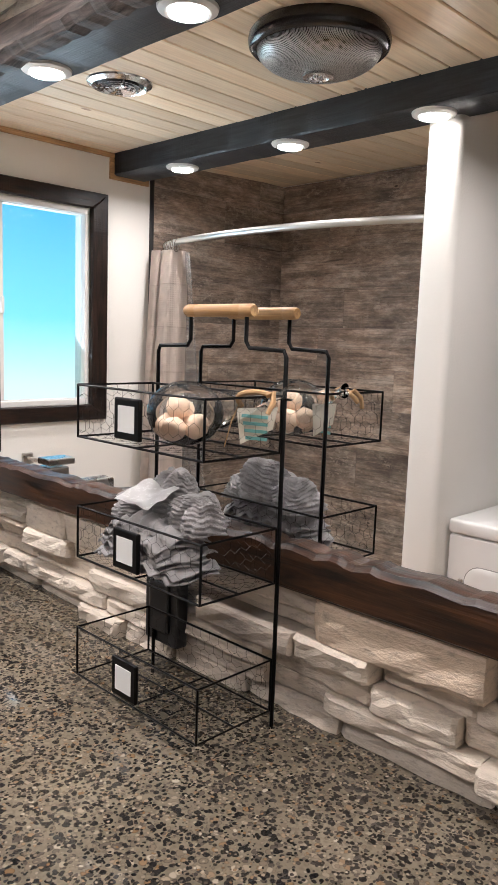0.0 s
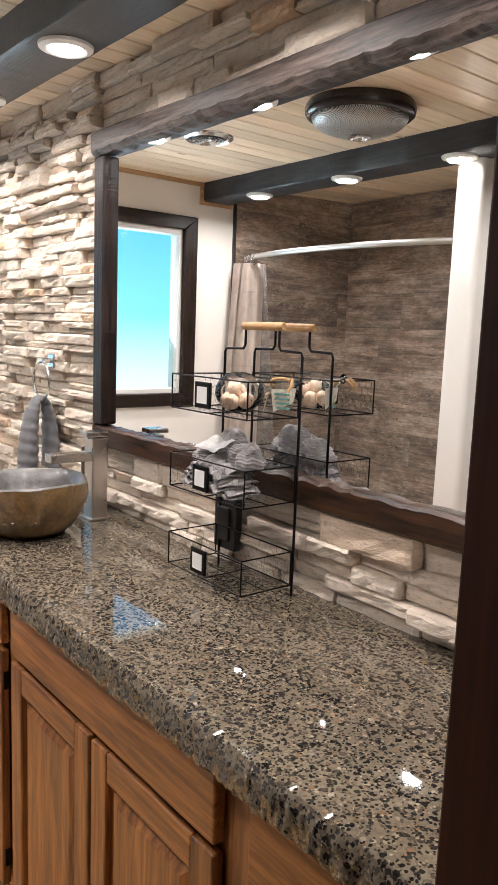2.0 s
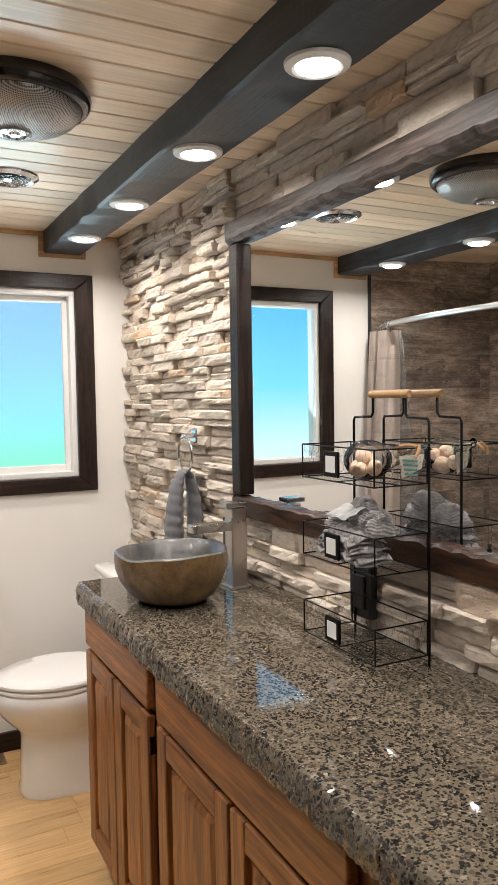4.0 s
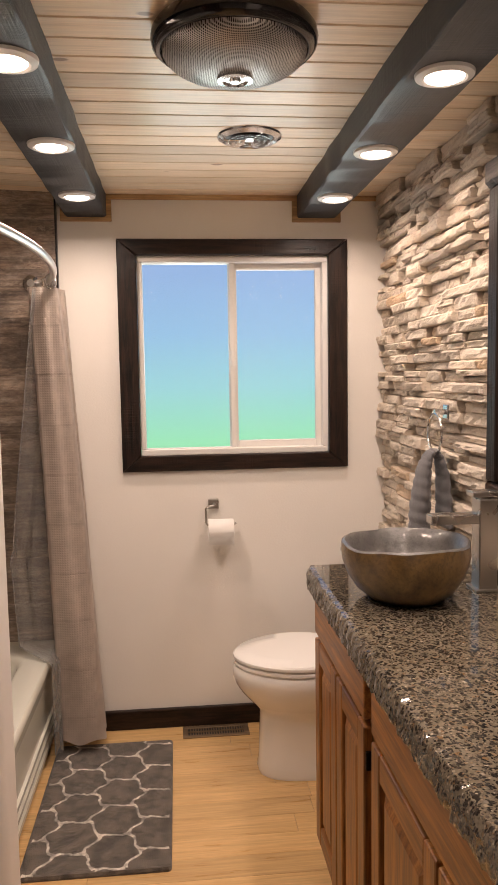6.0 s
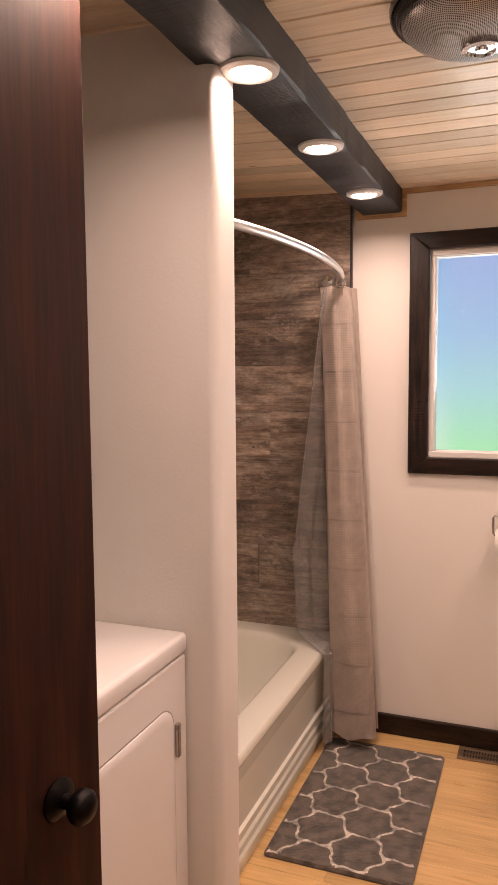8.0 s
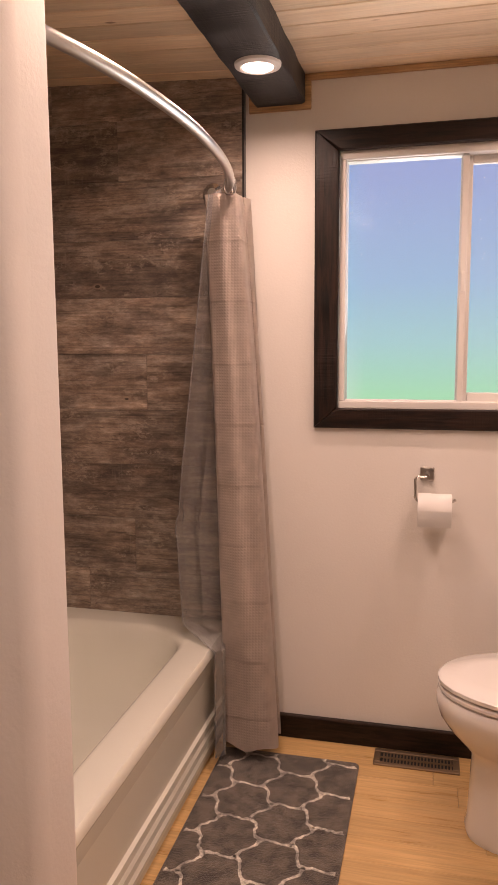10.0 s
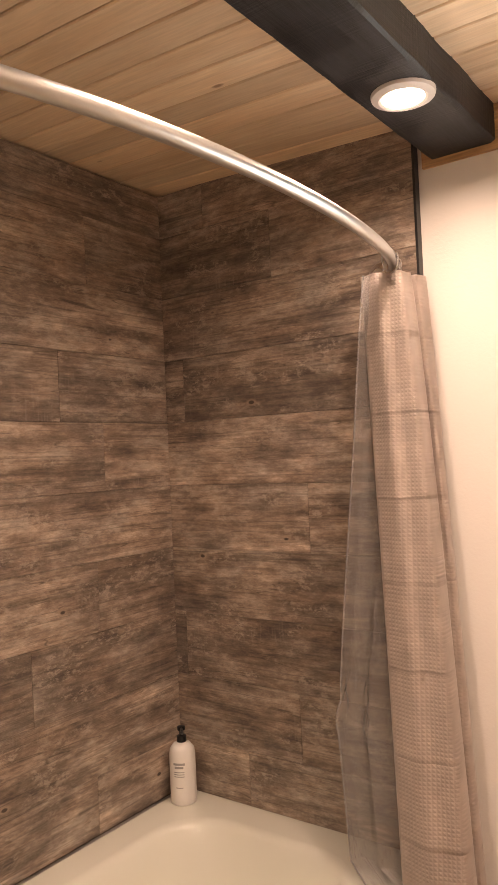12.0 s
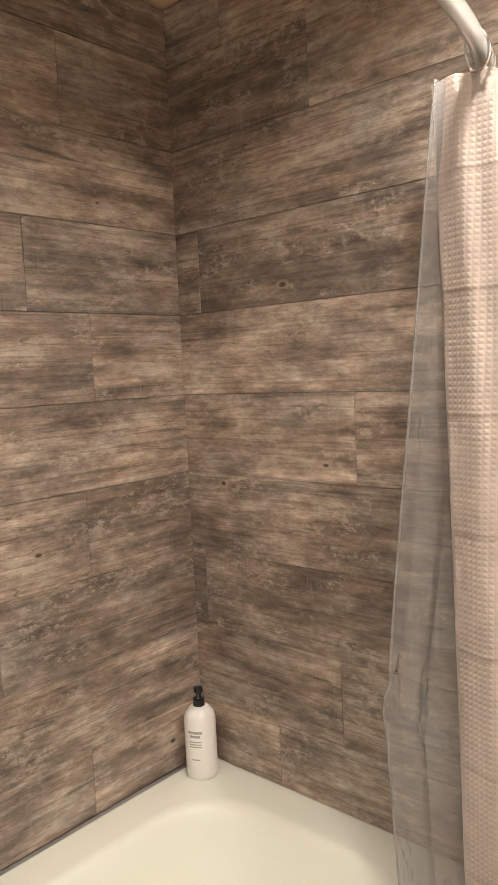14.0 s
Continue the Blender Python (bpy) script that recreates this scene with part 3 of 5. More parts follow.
bmesh.ops.transform(slab, matrix=DM, verts=slab.verts)
dleaf = part("leaf", slab, M_DOOR, door)
for side in (1,):
    prof = [(0.0, 0.0), (0.032, 0.0), (0.033, 0.004), (0.024, 0.010), (0.012, 0.014), (0.011, 0.028), (0.020, 0.034), (0.027, 0.044), (0.027, 0.054), (0.021, 0.062), (0.008, 0.066), (0.0, 0.066)]
    kb = lathe([(max(r, 0.0005), z) for r, z in prof], 28)
    bmesh.ops.transform(kb, matrix=DM @ Matrix.Translation((-0.628, 0.0, 0.822)) @ Matrix.Scale(0.88, 4) @ pose(0, 0, 0, -90, 0, 0), verts=kb.verts)
    part("door_knob", kb, M_BRONZE, dleaf, "oil-rubbed bronze knob", True)

# ---------------- ceiling fixtures ----------------


def can_light(x, y):
    c = thing("recessed_light", "white round recessed spotlight set in a beam", "ceiling light", "recessed lights in the beams", at=(x, y, 2.0))
    part("trim_ring", lathe([(0.040, 1.992), (0.046, 1.989), (0.059, 1.994), (0.061, 2.001), (0.040, 2.001)], 40, x, y, caps=(False, False)), M_VINYL, c, "", True)
    part("lens", lathe([(0.0405, 2.0), (0.0400, 1.9915), (0.034, 1.9885), (0.018, 1.9872), (0.002, 1.987)], 32, x, y), M_LENS, c, "glowing frosted lens")


# fittings for the two added unseen lamps as well
for cx, cy in CAN_R + CAN_L:
    can_light(cx, cy)

fan = thing("exhaust_fan", "round ceiling fan light with a dark rim and perforated dome", "ceiling fan", at=(1.344, 0.40, CEIL))
FX, FY = 1.347, 0.40
part("rim", lathe([(0.158, CEIL), (0.165, 2.075), (0.167, 2.064), (0.164, 2.050), (0.156, 2.043), (0.147, 2.042), (0.146, 2.048), (0.146, CEIL)], 64, FX, FY, caps=(False, False)), M_GLOSS_BLACK, fan, "glossy black rim", True)
w = Mat("perforated_smoked_metal", (0.30, 0.29, 0.28), 0.34, 0.9)
vo = w.n("TexVoronoi", Vector=w.pos((1, 1, 0)), Scale=300.0, Randomness=0.0)
hole = w.range(vo.outputs["Distance"], 0.28, 0.4, 0.0, 1.0)
w.out(Base_Color=w.mix(hole, (0.03, 0.03, 0.03), (0.52, 0.51, 0.50)))
w.bump(hole, 0.6, 0.001)
M_PERF = w.m
part("dome", lathe([(0.1455, 2.047)] + [(0.1455 * math.cos(a), 2.045 - 0.055 * math.sin(a)) for a in [radians(v) for v in range(8, 80, 8)]] + [(0.028, 1.9905)], 64, FX, FY, caps=(False, False)), M_PERF, fan, "perforated smoked metal dome", True)
part("hub", lathe([(0.036, 1.9935), (0.036, 1.986), (0.026, 1.984), (0.024, 1.988), (0.012, 1.988), (0.010, 1.983), (0.002, 1.983)], 32, FX, FY), M_CHROME, fan, "chrome centre cap", True)

vent = thing("ceiling_vent", "round chrome ceiling air diffuser", "vent", at=(0.69, 0.495, CEIL))
VX, VY = 0.69, 0.495
part("flange", lathe([(0.070, 2.078), (0.078, 2.072), (0.092, 2.080), (0.094, 2.0855), (0.070, 2.0855)], 48, VX, VY, caps=(False, False)), M_CHROME, vent, "", True)
part("backing", lathe([(0.070, 2.0825), (0.070, 2.0845)], 40, VX, VY), M_BLACK, vent, "dark opening")
for r in (0.054, 0.038, 0.022):
    part("louvre_ring", lathe([(r, 2.081), (r + 0.006, 2.070), (r + 0.0075, 2.070), (r + 0.0015, 2.082)], 40, VX, VY, caps=(False, False)), M_CHROME, vent, "", True)
part("louvre_hub", lathe([(0.014, 2.081), (0.013, 2.071), (0.004, 2.069)], 24, VX, VY), M_CHROME, vent, "", True)
for k in range(3):
    a = radians(25 + 120 * k)
    part("spoke", tube(bmesh.new(), [(VX + 0.012 * math.cos(a), VY + 0.012 * math.sin(a), 2.0735), (VX + 0.072 * math.cos(a), VY + 0.072 * math.sin(a), 2.0765)], 0.0025, 6), M_CHROME, vent)

# ---------------- mirror with live-edge frame ----------------
mirror = thing("wall_mirror", "large wall mirror in a dark live-edge wood frame", "mirror", at=(1.75, 1.06, 1.06))
MX1 = 2.52
part("mirror_glass", B(1.05, MX1, 1.09, 1.096, 1.09, 1.90), M_MIRROR, mirror, "clear silvered glass")


def live_board(x0, x1, zlo, zhi, y0, y1, wavy_top, wavy_low, seed):
    """A thick board along x whose chosen edges are scalloped."""
    rnd = random.Random(seed)
    n = int((x1 - x0) / 0.012)
    ph = [rnd.uniform(0, 6.3) for _ in range(4)]
    rings = []
    for i in range(n + 1):
        xx = x0 + (x1 - x0) * i / n
        s = abs(math.sin(xx * 38 + ph[0] + 1.4 * math.sin(xx * 13 + ph[1]))) * 0.0045 + 0.003 * noise.noise((xx * 30, seed, 1.0)) + rnd.uniform(-0.0012, 0.0012)
        a, b = zlo(xx) - (s if wavy_low else 0), zhi(xx) + (s if wavy_top else 0)
        ct, cl = (0.007, 0.004) if wavy_top else (0.004, 0.013) if wavy_low else (0.004, 0.004)
        rings.append([(xx, y1, a), (xx, y0 + cl, a), (xx, y0, a + cl), (xx, y0, b - ct), (xx, y0 + ct, b), (xx, y1, b)])
    return loft(bmesh.new(), rings)


def inner_top(xx):
    return 1.868 + 0.003 * math.sin(xx * 5)


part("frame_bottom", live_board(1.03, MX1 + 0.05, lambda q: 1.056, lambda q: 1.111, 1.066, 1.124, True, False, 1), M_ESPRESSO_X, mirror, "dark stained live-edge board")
# top board: paler only by the lit sheen in its colour
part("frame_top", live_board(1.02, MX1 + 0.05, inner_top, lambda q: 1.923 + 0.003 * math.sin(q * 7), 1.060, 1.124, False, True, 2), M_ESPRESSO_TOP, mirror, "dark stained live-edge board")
part("frame_side", B(1.028, 1.088, 1.066, 1.122, 1.118, 1.858, bevel=0.006), M_ESPRESSO_Z, mirror, "dark stained board")
part("frame_side", B(MX1 - 0.02, MX1 + 0.04, 1.066, 1.122, 1.118, 1.85, bevel=0.006), M_ESPRESSO_Z, mirror, "dark stained board")

# ---------------- vanity ----------------
CX0, CX1, CF, CZ = 0.895, 2.632, 0.618, 0.875
cab = thing("vanity_cabinet", "golden oak vanity cabinet with raised-panel doors", "cabinet", at=(1.7, 0.85, 0))
FY0 = 0.655
part("body", B(0.915, 2.632, FY0, 1.10, 0.09, 0.82), M_OAK_Z, cab)
# the recess's shade is put into the toe kick's colour
part("toe_kick", B(0.93, 2.632, 0.70, 1.10, 0, 0.09), M_GAP, cab, "recessed toe kick with shade put into its colour")
for a, b in ((0.915, 0.955), (1.475, 1.52), (2.265, 2.33)):
    part("stile", B(a, b, FY0 - 0.006, FY0, 0.09, 0.82, bevel=0.0015), M_OAK_Z, cab)


def drawer_front(x0, x1, z0=0.70, z1=0.812):
    d = part("drawer_front", B(x0, x1, FY0 - 0.026, FY0 - 0.006, z0, z1, bevel=0.004), M_OAK_X, cab)
    return d


def cabinet_door(x0, x1, z0=0.115, z1=0.685):
    f = 0.055
    d = part("door", B(x0 + 0.01, x1 - 0.01, FY0 - 0.008, FY0 - 0.0062, z0 + 0.01, z1 - 0.01), M_OAK_Z, cab)
    part("door_stile", B(x0, x0 + f, FY0 - 0.026, FY0 - 0.006, z0, z1, bevel=0.004), M_OAK_Z, d)
    part("door_stile", B(x1 - f, x1, FY0 - 0.026, FY0 - 0.006, z0, z1, bevel=0.004), M_OAK_Z, d)
    part("rail", B(x0 + f, x1 - f, FY0 - 0.025, FY0 - 0.006, z0, z0 + f, bevel=0.004), M_OAK_X, d)
    part("rail", B(x0 + f, x1 - f, FY0 - 0.025, FY0 - 0.006, z1 - f, z1, bevel=0.004), M_OAK_X, d)
    yo, yi = FY0 - 0.012, FY0 - 0.023
    rings = []
    for inset, y in ((0.0, FY0 - 0.004), (0.0, yo), (0.006, yo), (0.028, yi), (0.032, yi)):
        a, b, c, e = x0 + f + inset, x1 - f - inset, z0 + f + inset, z1 - f - inset
        rings.append([(a, y, c), (b, y, c), (b, y, e), (a, y, e)])
    part("raised_panel", loft(bmesh.new(), rings), M_OAK_Z, d)
    for zz in (z0 + 0.07, z1 - 0.07):
        part("hinge", B(x1 - 0.006, x1 + 0.006, FY0 - 0.022, FY0 - 0.006, zz - 0.02, zz + 0.02, bevel=0.002), M_BRONZE, d, "dark hinge")


drawer_front(0.935, 1.468)
cabinet_door(0.935, 1.195)
cabinet_door(1.205, 1.468)
drawer_front(1.525, 2.262)
cabinet_door(1.525, 1.888)
cabinet_door(1.898, 2.262)
drawer_front(2.335, 2.62)
cabinet_door(2.335, 2.62)

# countertop: polished slab with a chiselled, rounded front edge
bm = bmesh.new()
NX = 420
prof = [(0.0, 0.0), (-0.012, -0.0015), (-0.017, -0.008), (-0.021, -0.020), (-0.019, -0.032), (-0.022, -0.044), (-0.018, -0.056), (0.0, -0.058)]


def chip(u, k):
    return 0.0042 * (noise.noise((u * 60, k * 1.9, 0.3)) + 0.8 * noise.noise((u * 150, k * 2.9, 7.1)))


cols = []
for i in range(NX + 1):
    u = CX0 + 0.03 + (CX1 - CX0 - 0.03) * i / NX
    col = [bm.verts.new((u, 1.11, CZ - 0.058)), bm.verts.new((u, 1.11, CZ))]
    for k, (dy, dz) in enumerate(prof):
        c = chip(u, k) if 0 < k < 7 else 0
        col.append(bm.verts.new((u, CF + 0.012 + dy + c, CZ + dz + c * 0.5)))
    cols.append(col)
for a, b in zip(cols, cols[1:]):
    m = len(a)
    for k in range(m):
        bm.faces.new((a[k], a[(k + 1) % m], b[(k + 1) % m], b[k]))
bm.faces.new(cols[-1])
# the rounded far end
prev = cols[0]
for k in range(1, 4):
    a = radians(30 * k)
    ring = []
    for j, v in enumerate(cols[0]):
        out = 0.03 * math.sin(a)
        lift = (v.co.z - (CZ - 0.029)) * (1 if k < 3 else 0.55)
        yb = v.co.y + (0.012 * (1 - math.cos(a)) if j > 1 else 0)
        ring.append(bm.verts.new((CX0 + 0.03 - out + (chip(yb * 2, j) if 2 < j < 9 else 0), yb, CZ - 0.029 + lift)))
    m = len(ring)
    for j in range(m):
        bm.faces.new((prev[j], ring[j], ring[(j + 1) % m], prev[(j + 1) % m]))
    prev = ring
bm.faces.new(prev[::-1])
counter = tagged(link("countertop", bm, M_PEBBLE, None, "", True), "polished pebble concrete countertop with a chiselled edge", "countertop")
for f in counter.data.polygons:
    f.use_smooth = f.normal.z < 0.98

# ---------------- vessel sink and faucet ----------------
SX, SY, SR = 1.22, 0.795, 0.145
sink = thing("vessel_sink", "river stone vessel sink with a polished grey bowl", "sink", at=(SX, SY, CZ))


def sink_ring(r, z, wob):
    n = 48
    out = []
    for i in range(n):
        a = 2 * math.pi * i / n
        q = r * (1 + wob * noise.noise((math.cos(a) * 1.3, math.sin(a) * 1.3, z * 6 + 2)) + wob * 0.3 * noise.noise((math.cos(a) * 4, math.sin(a) * 4, z * 20)))
        out.append((SX + q * 1.04 * math.cos(a), SY + q * math.sin(a), z + 0.012 * wob * 10 * noise.noise((math.cos(a) * 1.6, math.sin(a) * 1.6, 9.0)) * (z > CZ + 0.12)))
    return out


part("outer_skin", loft(bmesh.new(), [sink_ring(r, z, 0.07) for r, z in ((0.070, CZ), (0.092, CZ + 0.006), (0.118, CZ + 0.026), (0.138, CZ + 0.056), (0.148, CZ + 0.088), (0.1495, CZ + 0.112), (0.147, CZ + 0.132))], True, False), M_SINK_OUT, sink, "rough brown river stone", True)
part("bowl", loft(bmesh.new(), [sink_ring(r, z, 0.07) for r, z in ((0.146, CZ + 0.132), (0.140, CZ + 0.136), (0.132, CZ + 0.130), (0.122, CZ + 0.100), (0.104, CZ + 0.065), (0.07, CZ + 0.040), (0.025, CZ + 0.032))], False, True), M_SINK_IN, sink, "polished grey stone bowl", True)
part("drain", lathe([(0.021, CZ + 0.0335), (0.019, CZ + 0.036), (0.004, CZ + 0.0355)], 24, SX, SY), M_NICKEL, sink, "metal drain", True)

fau = thing("faucet", "brushed nickel square column waterfall faucet", "faucet", at=(1.185, 1.0, CZ))
part("column", B(1.158, 1.208, 0.978, 1.024, CZ, 1.098, bevel=0.003), M_NICKEL, fau)
part("base_plate", B(1.148, 1.218, 0.968, 1.034, CZ, CZ + 0.006, bevel=0.002), M_NICKEL, fau)
part("spout", B(1.162, 1.204, 0.862, 0.98, 1.038, 1.062, bevel=0.003), M_NICKEL, fau)
part("lever", B(1.160, 1.206, 0.962, 1.026, 1.102, 1.116, bevel=0.003), M_NICKEL, fau)

# ---------------- towel ring with hand towel ----------------
TX, TZ = 0.77, 1.215
ring = thing("towel_ring", "chrome towel ring on the stone wall", "towel ring", at=(TX, 1.07, 1.27))
part("wall_plate", B(TX - 0.022, TX + 0.022, 1.052, 1.07, 1.262, 1.306, bevel=0.004), M_CHROME, ring)
part("post", rod_y(0.008, 1.02, 1.055, TX, 1.284), M_CHROME, ring)
part("ring_bar", tube(bmesh.new(), [(TX + 0.058 * math.cos(radians(a)), 1.022, 1.222 + 0.058 * math.sin(radians(a))) for a in range(0, 360, 12)], 0.004, 8, True), M_CHROME, ring, "", True)


def ribbed_bundle(path, n=28, steps=90):
    """A thick ribbed cloth pulled through a ring: path rows give y, z, half width in x, half thickness."""
    rings = []
    for j in range(steps + 1):
        u = j / steps * (len(path) - 1)
        k = min(len(path) - 2, int(u))
        y, z, hw, ht = [a + (b - a) * (u - k) for a, b in zip(path[k], path[k + 1])]
        q = 1 + 0.13 * abs(math.sin(j * 0.62)) - 0.06
        if j in (0, steps):
            q *= 0.6
        y2, z2 = [a + (b - a) * (min(1, u - k + 0.05)) for a, b in zip(path[k][:2], path[k + 1][:2])]
        ty, tz2 = y2 - y, z2 - z
        ln = math.hypot(ty, tz2) or 1.0
        ny, nz = -tz2 / ln, ty / ln
        ring2 = []
        for i in range(n):
            a = 2 * math.pi * i / n
            w2 = q * (1 + 0.10 * math.sin(3 * a + 1.0) + 0.05 * noise.noise((math.cos(a) * 2, math.sin(a) * 2, j * 0.15)))
            ring2.append((TX + hw * w2 * math.cos(a), y + ny * ht * w2 * math.sin(a), z + nz * ht * w2 * math.sin(a)))
        rings.append(ring2)
    return loft(bmesh.new(), rings)


pth = [(0.978, 0.925, 0.046, 0.028), (0.980, 0.99, 0.046, 0.028), (0.984, 1.06, 0.042, 0.024), (0.992, 1.12, 0.034, 0.019), (1.004, 1.158, 0.026, 0.013), (1.022, 1.170, 0.022, 0.010), (1.036, 1.150, 0.028, 0.012), (1.046, 1.10, 0.044, 0.014), (1.050, 1.02, 0.054, 0.016), (1.050, 0.94, 0.056, 0.016)]
tagged(link("hand_towel", ribbed_bundle(pth), M_TOWEL_DARK, None, "", True, 170), "slate grey ribbed terry hand towel hanging from a ring", "towel")

# ---------------- wall outlet ----------------
for ua, ub, za, zb in ((1.664, 1.740, 0.912, 1.030), (0.985, 1.045, 0.932, 1.042)):
    outlet = thing("wall_outlet", "black wall outlet on the stone backsplash", "outlet", "outlets on the stone", at=((ua + ub) / 2, 1.06, za))
    part("cover_plate", B(ua, ub, 1.052, 1.075, za, zb, bevel=0.004), M_BLACK, outlet)
    part("socket", B(ua + 0.016, ub - 0.016, 1.046, 1.053, za + 0.02, zb - 0.02, bevel=0.003), M_BLACK, outlet)

# ---------------- wire basket stand ----------------
BX0, BX1, BY0, BY1 = 1.682, 1.936, 0.920, 1.046
stand = thing("basket_stand", "black wire three-tier basket stand with a wooden handle", "basket stand", at=(1.79, 0.98, CZ))
RW = 0.0022
for bx in (1.690, 1.938):
    part("post", tube(bmesh.new(), [(bx, BY1 + 0.003, CZ), (bx, BY1 + 0.003, 1.352), (bx + (0.004 if bx < 1.8 else -0.004), BY1 + 0.003, 1.360), (bx + (0.064 if bx < 1.8 else -0.064), BY1 + 0.003, 1.362), (bx + (0.070 if bx < 1.8 else -0.070), BY1 + 0.003, 1.37), (bx + (0.070 if bx < 1.8 else -0.070), BY1 + 0.003, 1.405)], RW + 0.0006, 8), M_BLACK_METAL, stand, "", True)
hb = lathe([(0.007, 0), (0.0085, 0.003), (0.0085, 0.020), (0.0078, 0.022), (0.0085, 0.024), (0.0085, 0.106), (0.0078, 0.108), (0.0085, 0.110), (0.0085, 0.127), (0.007, 0.13)], 20)
bmesh.ops.transform(hb, matrix=pose(1.751, BY1 + 0.003, 1.409, 0, 90, 0), verts=hb.verts)
part("handle", hb, M_HANDLE, stand, "turned light wood handle", True)


def hex_net(bm2, o, u, v, w, h, s=0.021, r=0.00024):
    """A chicken-wire net over a rectangle o + a*u + b*v."""
    o, u, v = Vector(o), Vector(u), Vector(v)
    row, seen = 0, set()
    hh = s * math.sqrt(3) / 2

    def put(a, b):
        pa, pb = a, b
        if not all(-1e-6 <= q[0] <= w + 1e-6 and -1e-6 <= q[1] <= h + 1e-6 for q in (pa, pb)):
            return
        k = tuple(sorted(((round(pa[0], 4), round(pa[1], 4)), (round(pb[0], 4), round(pb[1], 4)))))
        if k in seen:
            return
        seen.add(k)
        tube(bm2, [o + u * pa[0] + v * pa[1], o + u * pb[0] + v * pb[1]], r, 3)

    ny, nx = int(h / (s * 0.75)) + 2, int(w / hh) + 2
    for jy in range(-1, ny):
        for jx in range(-1, nx):
            cx, cy = (jx + 0.5 * (jy % 2)) * hh, jy * s * 0.75
            c = [(cx + 0.5 * s * math.sin(radians(60 * k)), cy + 0.5 * s * math.cos(radians(60 * k))) for k in range(6)]
            for k in range(3):
                put(c[k], c[k + 1])


def basket(z0, z1):
    bk = part("basket", bmesh.new(), M_BLACK_METAL, stand)
    bm2 = bmesh.new()
    for z in (z0, z1):
        tube(bm2, [(BX0, BY0, z), (BX1, BY0, z), (BX1, BY1, z), (BX0, BY1, z)], RW * 0.75, 6, True)
    for px, py in ((BX0, BY0), (BX1, BY0), (BX1, BY1), (BX0, BY1)):
        tube(bm2, [(px, py, z0), (px, py, z1)], RW * 0.75, 6)
    tube(bm2, [((BX0 + BX1) / 2, BY0, z0), ((BX0 + BX1) / 2, BY1, z0)], RW * 0.6, 6)
    tube(bm2, [(BX0, (BY0 + BY1) / 2, z0), (BX1, (BY0 + BY1) / 2, z0)], RW * 0.6, 6)
    bm2.to_mesh(bk.data)
    bm2.free()
    W, D, H = BX1 - BX0, BY1 - BY0, z1 - z0
    net = bmesh.new()
    hex_net(net, (BX0, BY0, z0), (1, 0, 0), (0, 0, 1), W, H)
    hex_net(net, (BX0, BY1, z0), (1, 0, 0), (0, 0, 1), W, H)
    hex_net(net, (BX0, BY0, z0), (0, 1, 0), (0, 0, 1), D, H)
    hex_net(net, (BX1, BY0, z0), (0, 1, 0), (0, 0, 1), D, H)
    hex_net(net, (BX0, BY0, z0), (1, 0, 0), (0, 1, 0), W, D)
    part("wire_net", net, M_BLACK_METAL, bk, "fine chicken-wire net")
    tx, tz = 1.80, (z0 + z1) / 2
    fr = B(tx - 0.026, tx + 0.026, BY0 - 0.007, BY0 - 0.001, tz - 0.026, tz + 0.026, bevel=0.002)
    tg = part("label_holder", fr, M_BLACK_METAL, bk, "black label frame")
    part("card", B(tx - 0.0165, tx + 0.0165, BY0 - 0.0078, BY0 - 0.0065, tz - 0.0165, tz + 0.0165), M_TAG, tg, "blank white card")


for z0, z1 in ((0.897, 0.966), (1.068, 1.139), (1.235, 1.305)):
    basket(z0, z1)
BASE2, BASE1 = 1.068, 1.235

# ---------------- things in the baskets ----------------




def folded_cloth(cx, cy, z, wx, wy, rot, droop, peak, seed):
    """One folded terry cloth: a thick soft sheet that sags at its ends and ripples."""
    bm2 = bmesh.new()
    nu, nv, th = 30, 14, 0.010
    m = Matrix.Rotation(radians(rot), 2)
    lay = []
    for side in (1, -1):
        rows = []
        for i in range(nu + 1):
            row = []
            for k in range(nv + 1):
                u, v = 2 * i / nu - 1, 2 * k / nv - 1
                p = m @ Vector((wx * u * (1 - 0.06 * v * v), wy * v * (1 - 0.06 * u * u)))
                edge2 = max(0.15, (1 - max(abs(u), abs(v)) ** 6)) * th / 2
                q = 0.0034 * math.sin(u * 19 + 3 * v + seed) + 0.005 * noise.noise((u * 1.6, v * 1.6, seed))
                h = -droop * (abs(u) ** 2.2) - droop * 0.5 * abs(v) ** 3 + peak * math.exp(-((u - 0.15) ** 2 + (v - 0.2) ** 2) * 2.2)
                row.append(bm2.verts.new((cx + p.x + 0.003 * noise.noise((v * 4, seed, u)), cy + p.y, z + h + q + side * edge2)))
            rows.append(row)
        lay.append(rows)
    for rows in lay:
        for i in range(nu):
            for k in range(nv):
                bm2.faces.new((rows[i][k], rows[i + 1][k], rows[i + 1][k + 1], rows[i][k + 1]))
    a, b = lay
    ring2 = [(i, 0) for i in range(nu)] + [(nu, k) for k in range(nv)] + [(i, nv) for i in range(nu, 0, -1)] + [(0, k) for k in range(nv, 0, -1)]
    for (i, k), (i2, k2) in zip(ring2, ring2[1:] + ring2[:1]):
        bm2.faces.new((a[i][k], a[i2][k2], b[i2][k2], b[i][k]))
    return tagged(link("washcloth", bm2, M_TOWEL, None, "", True, 170), "folded grey terry washcloth in a wire basket", "washcloth", "washcloths in the basket")


zc = BASE2 + 0.008
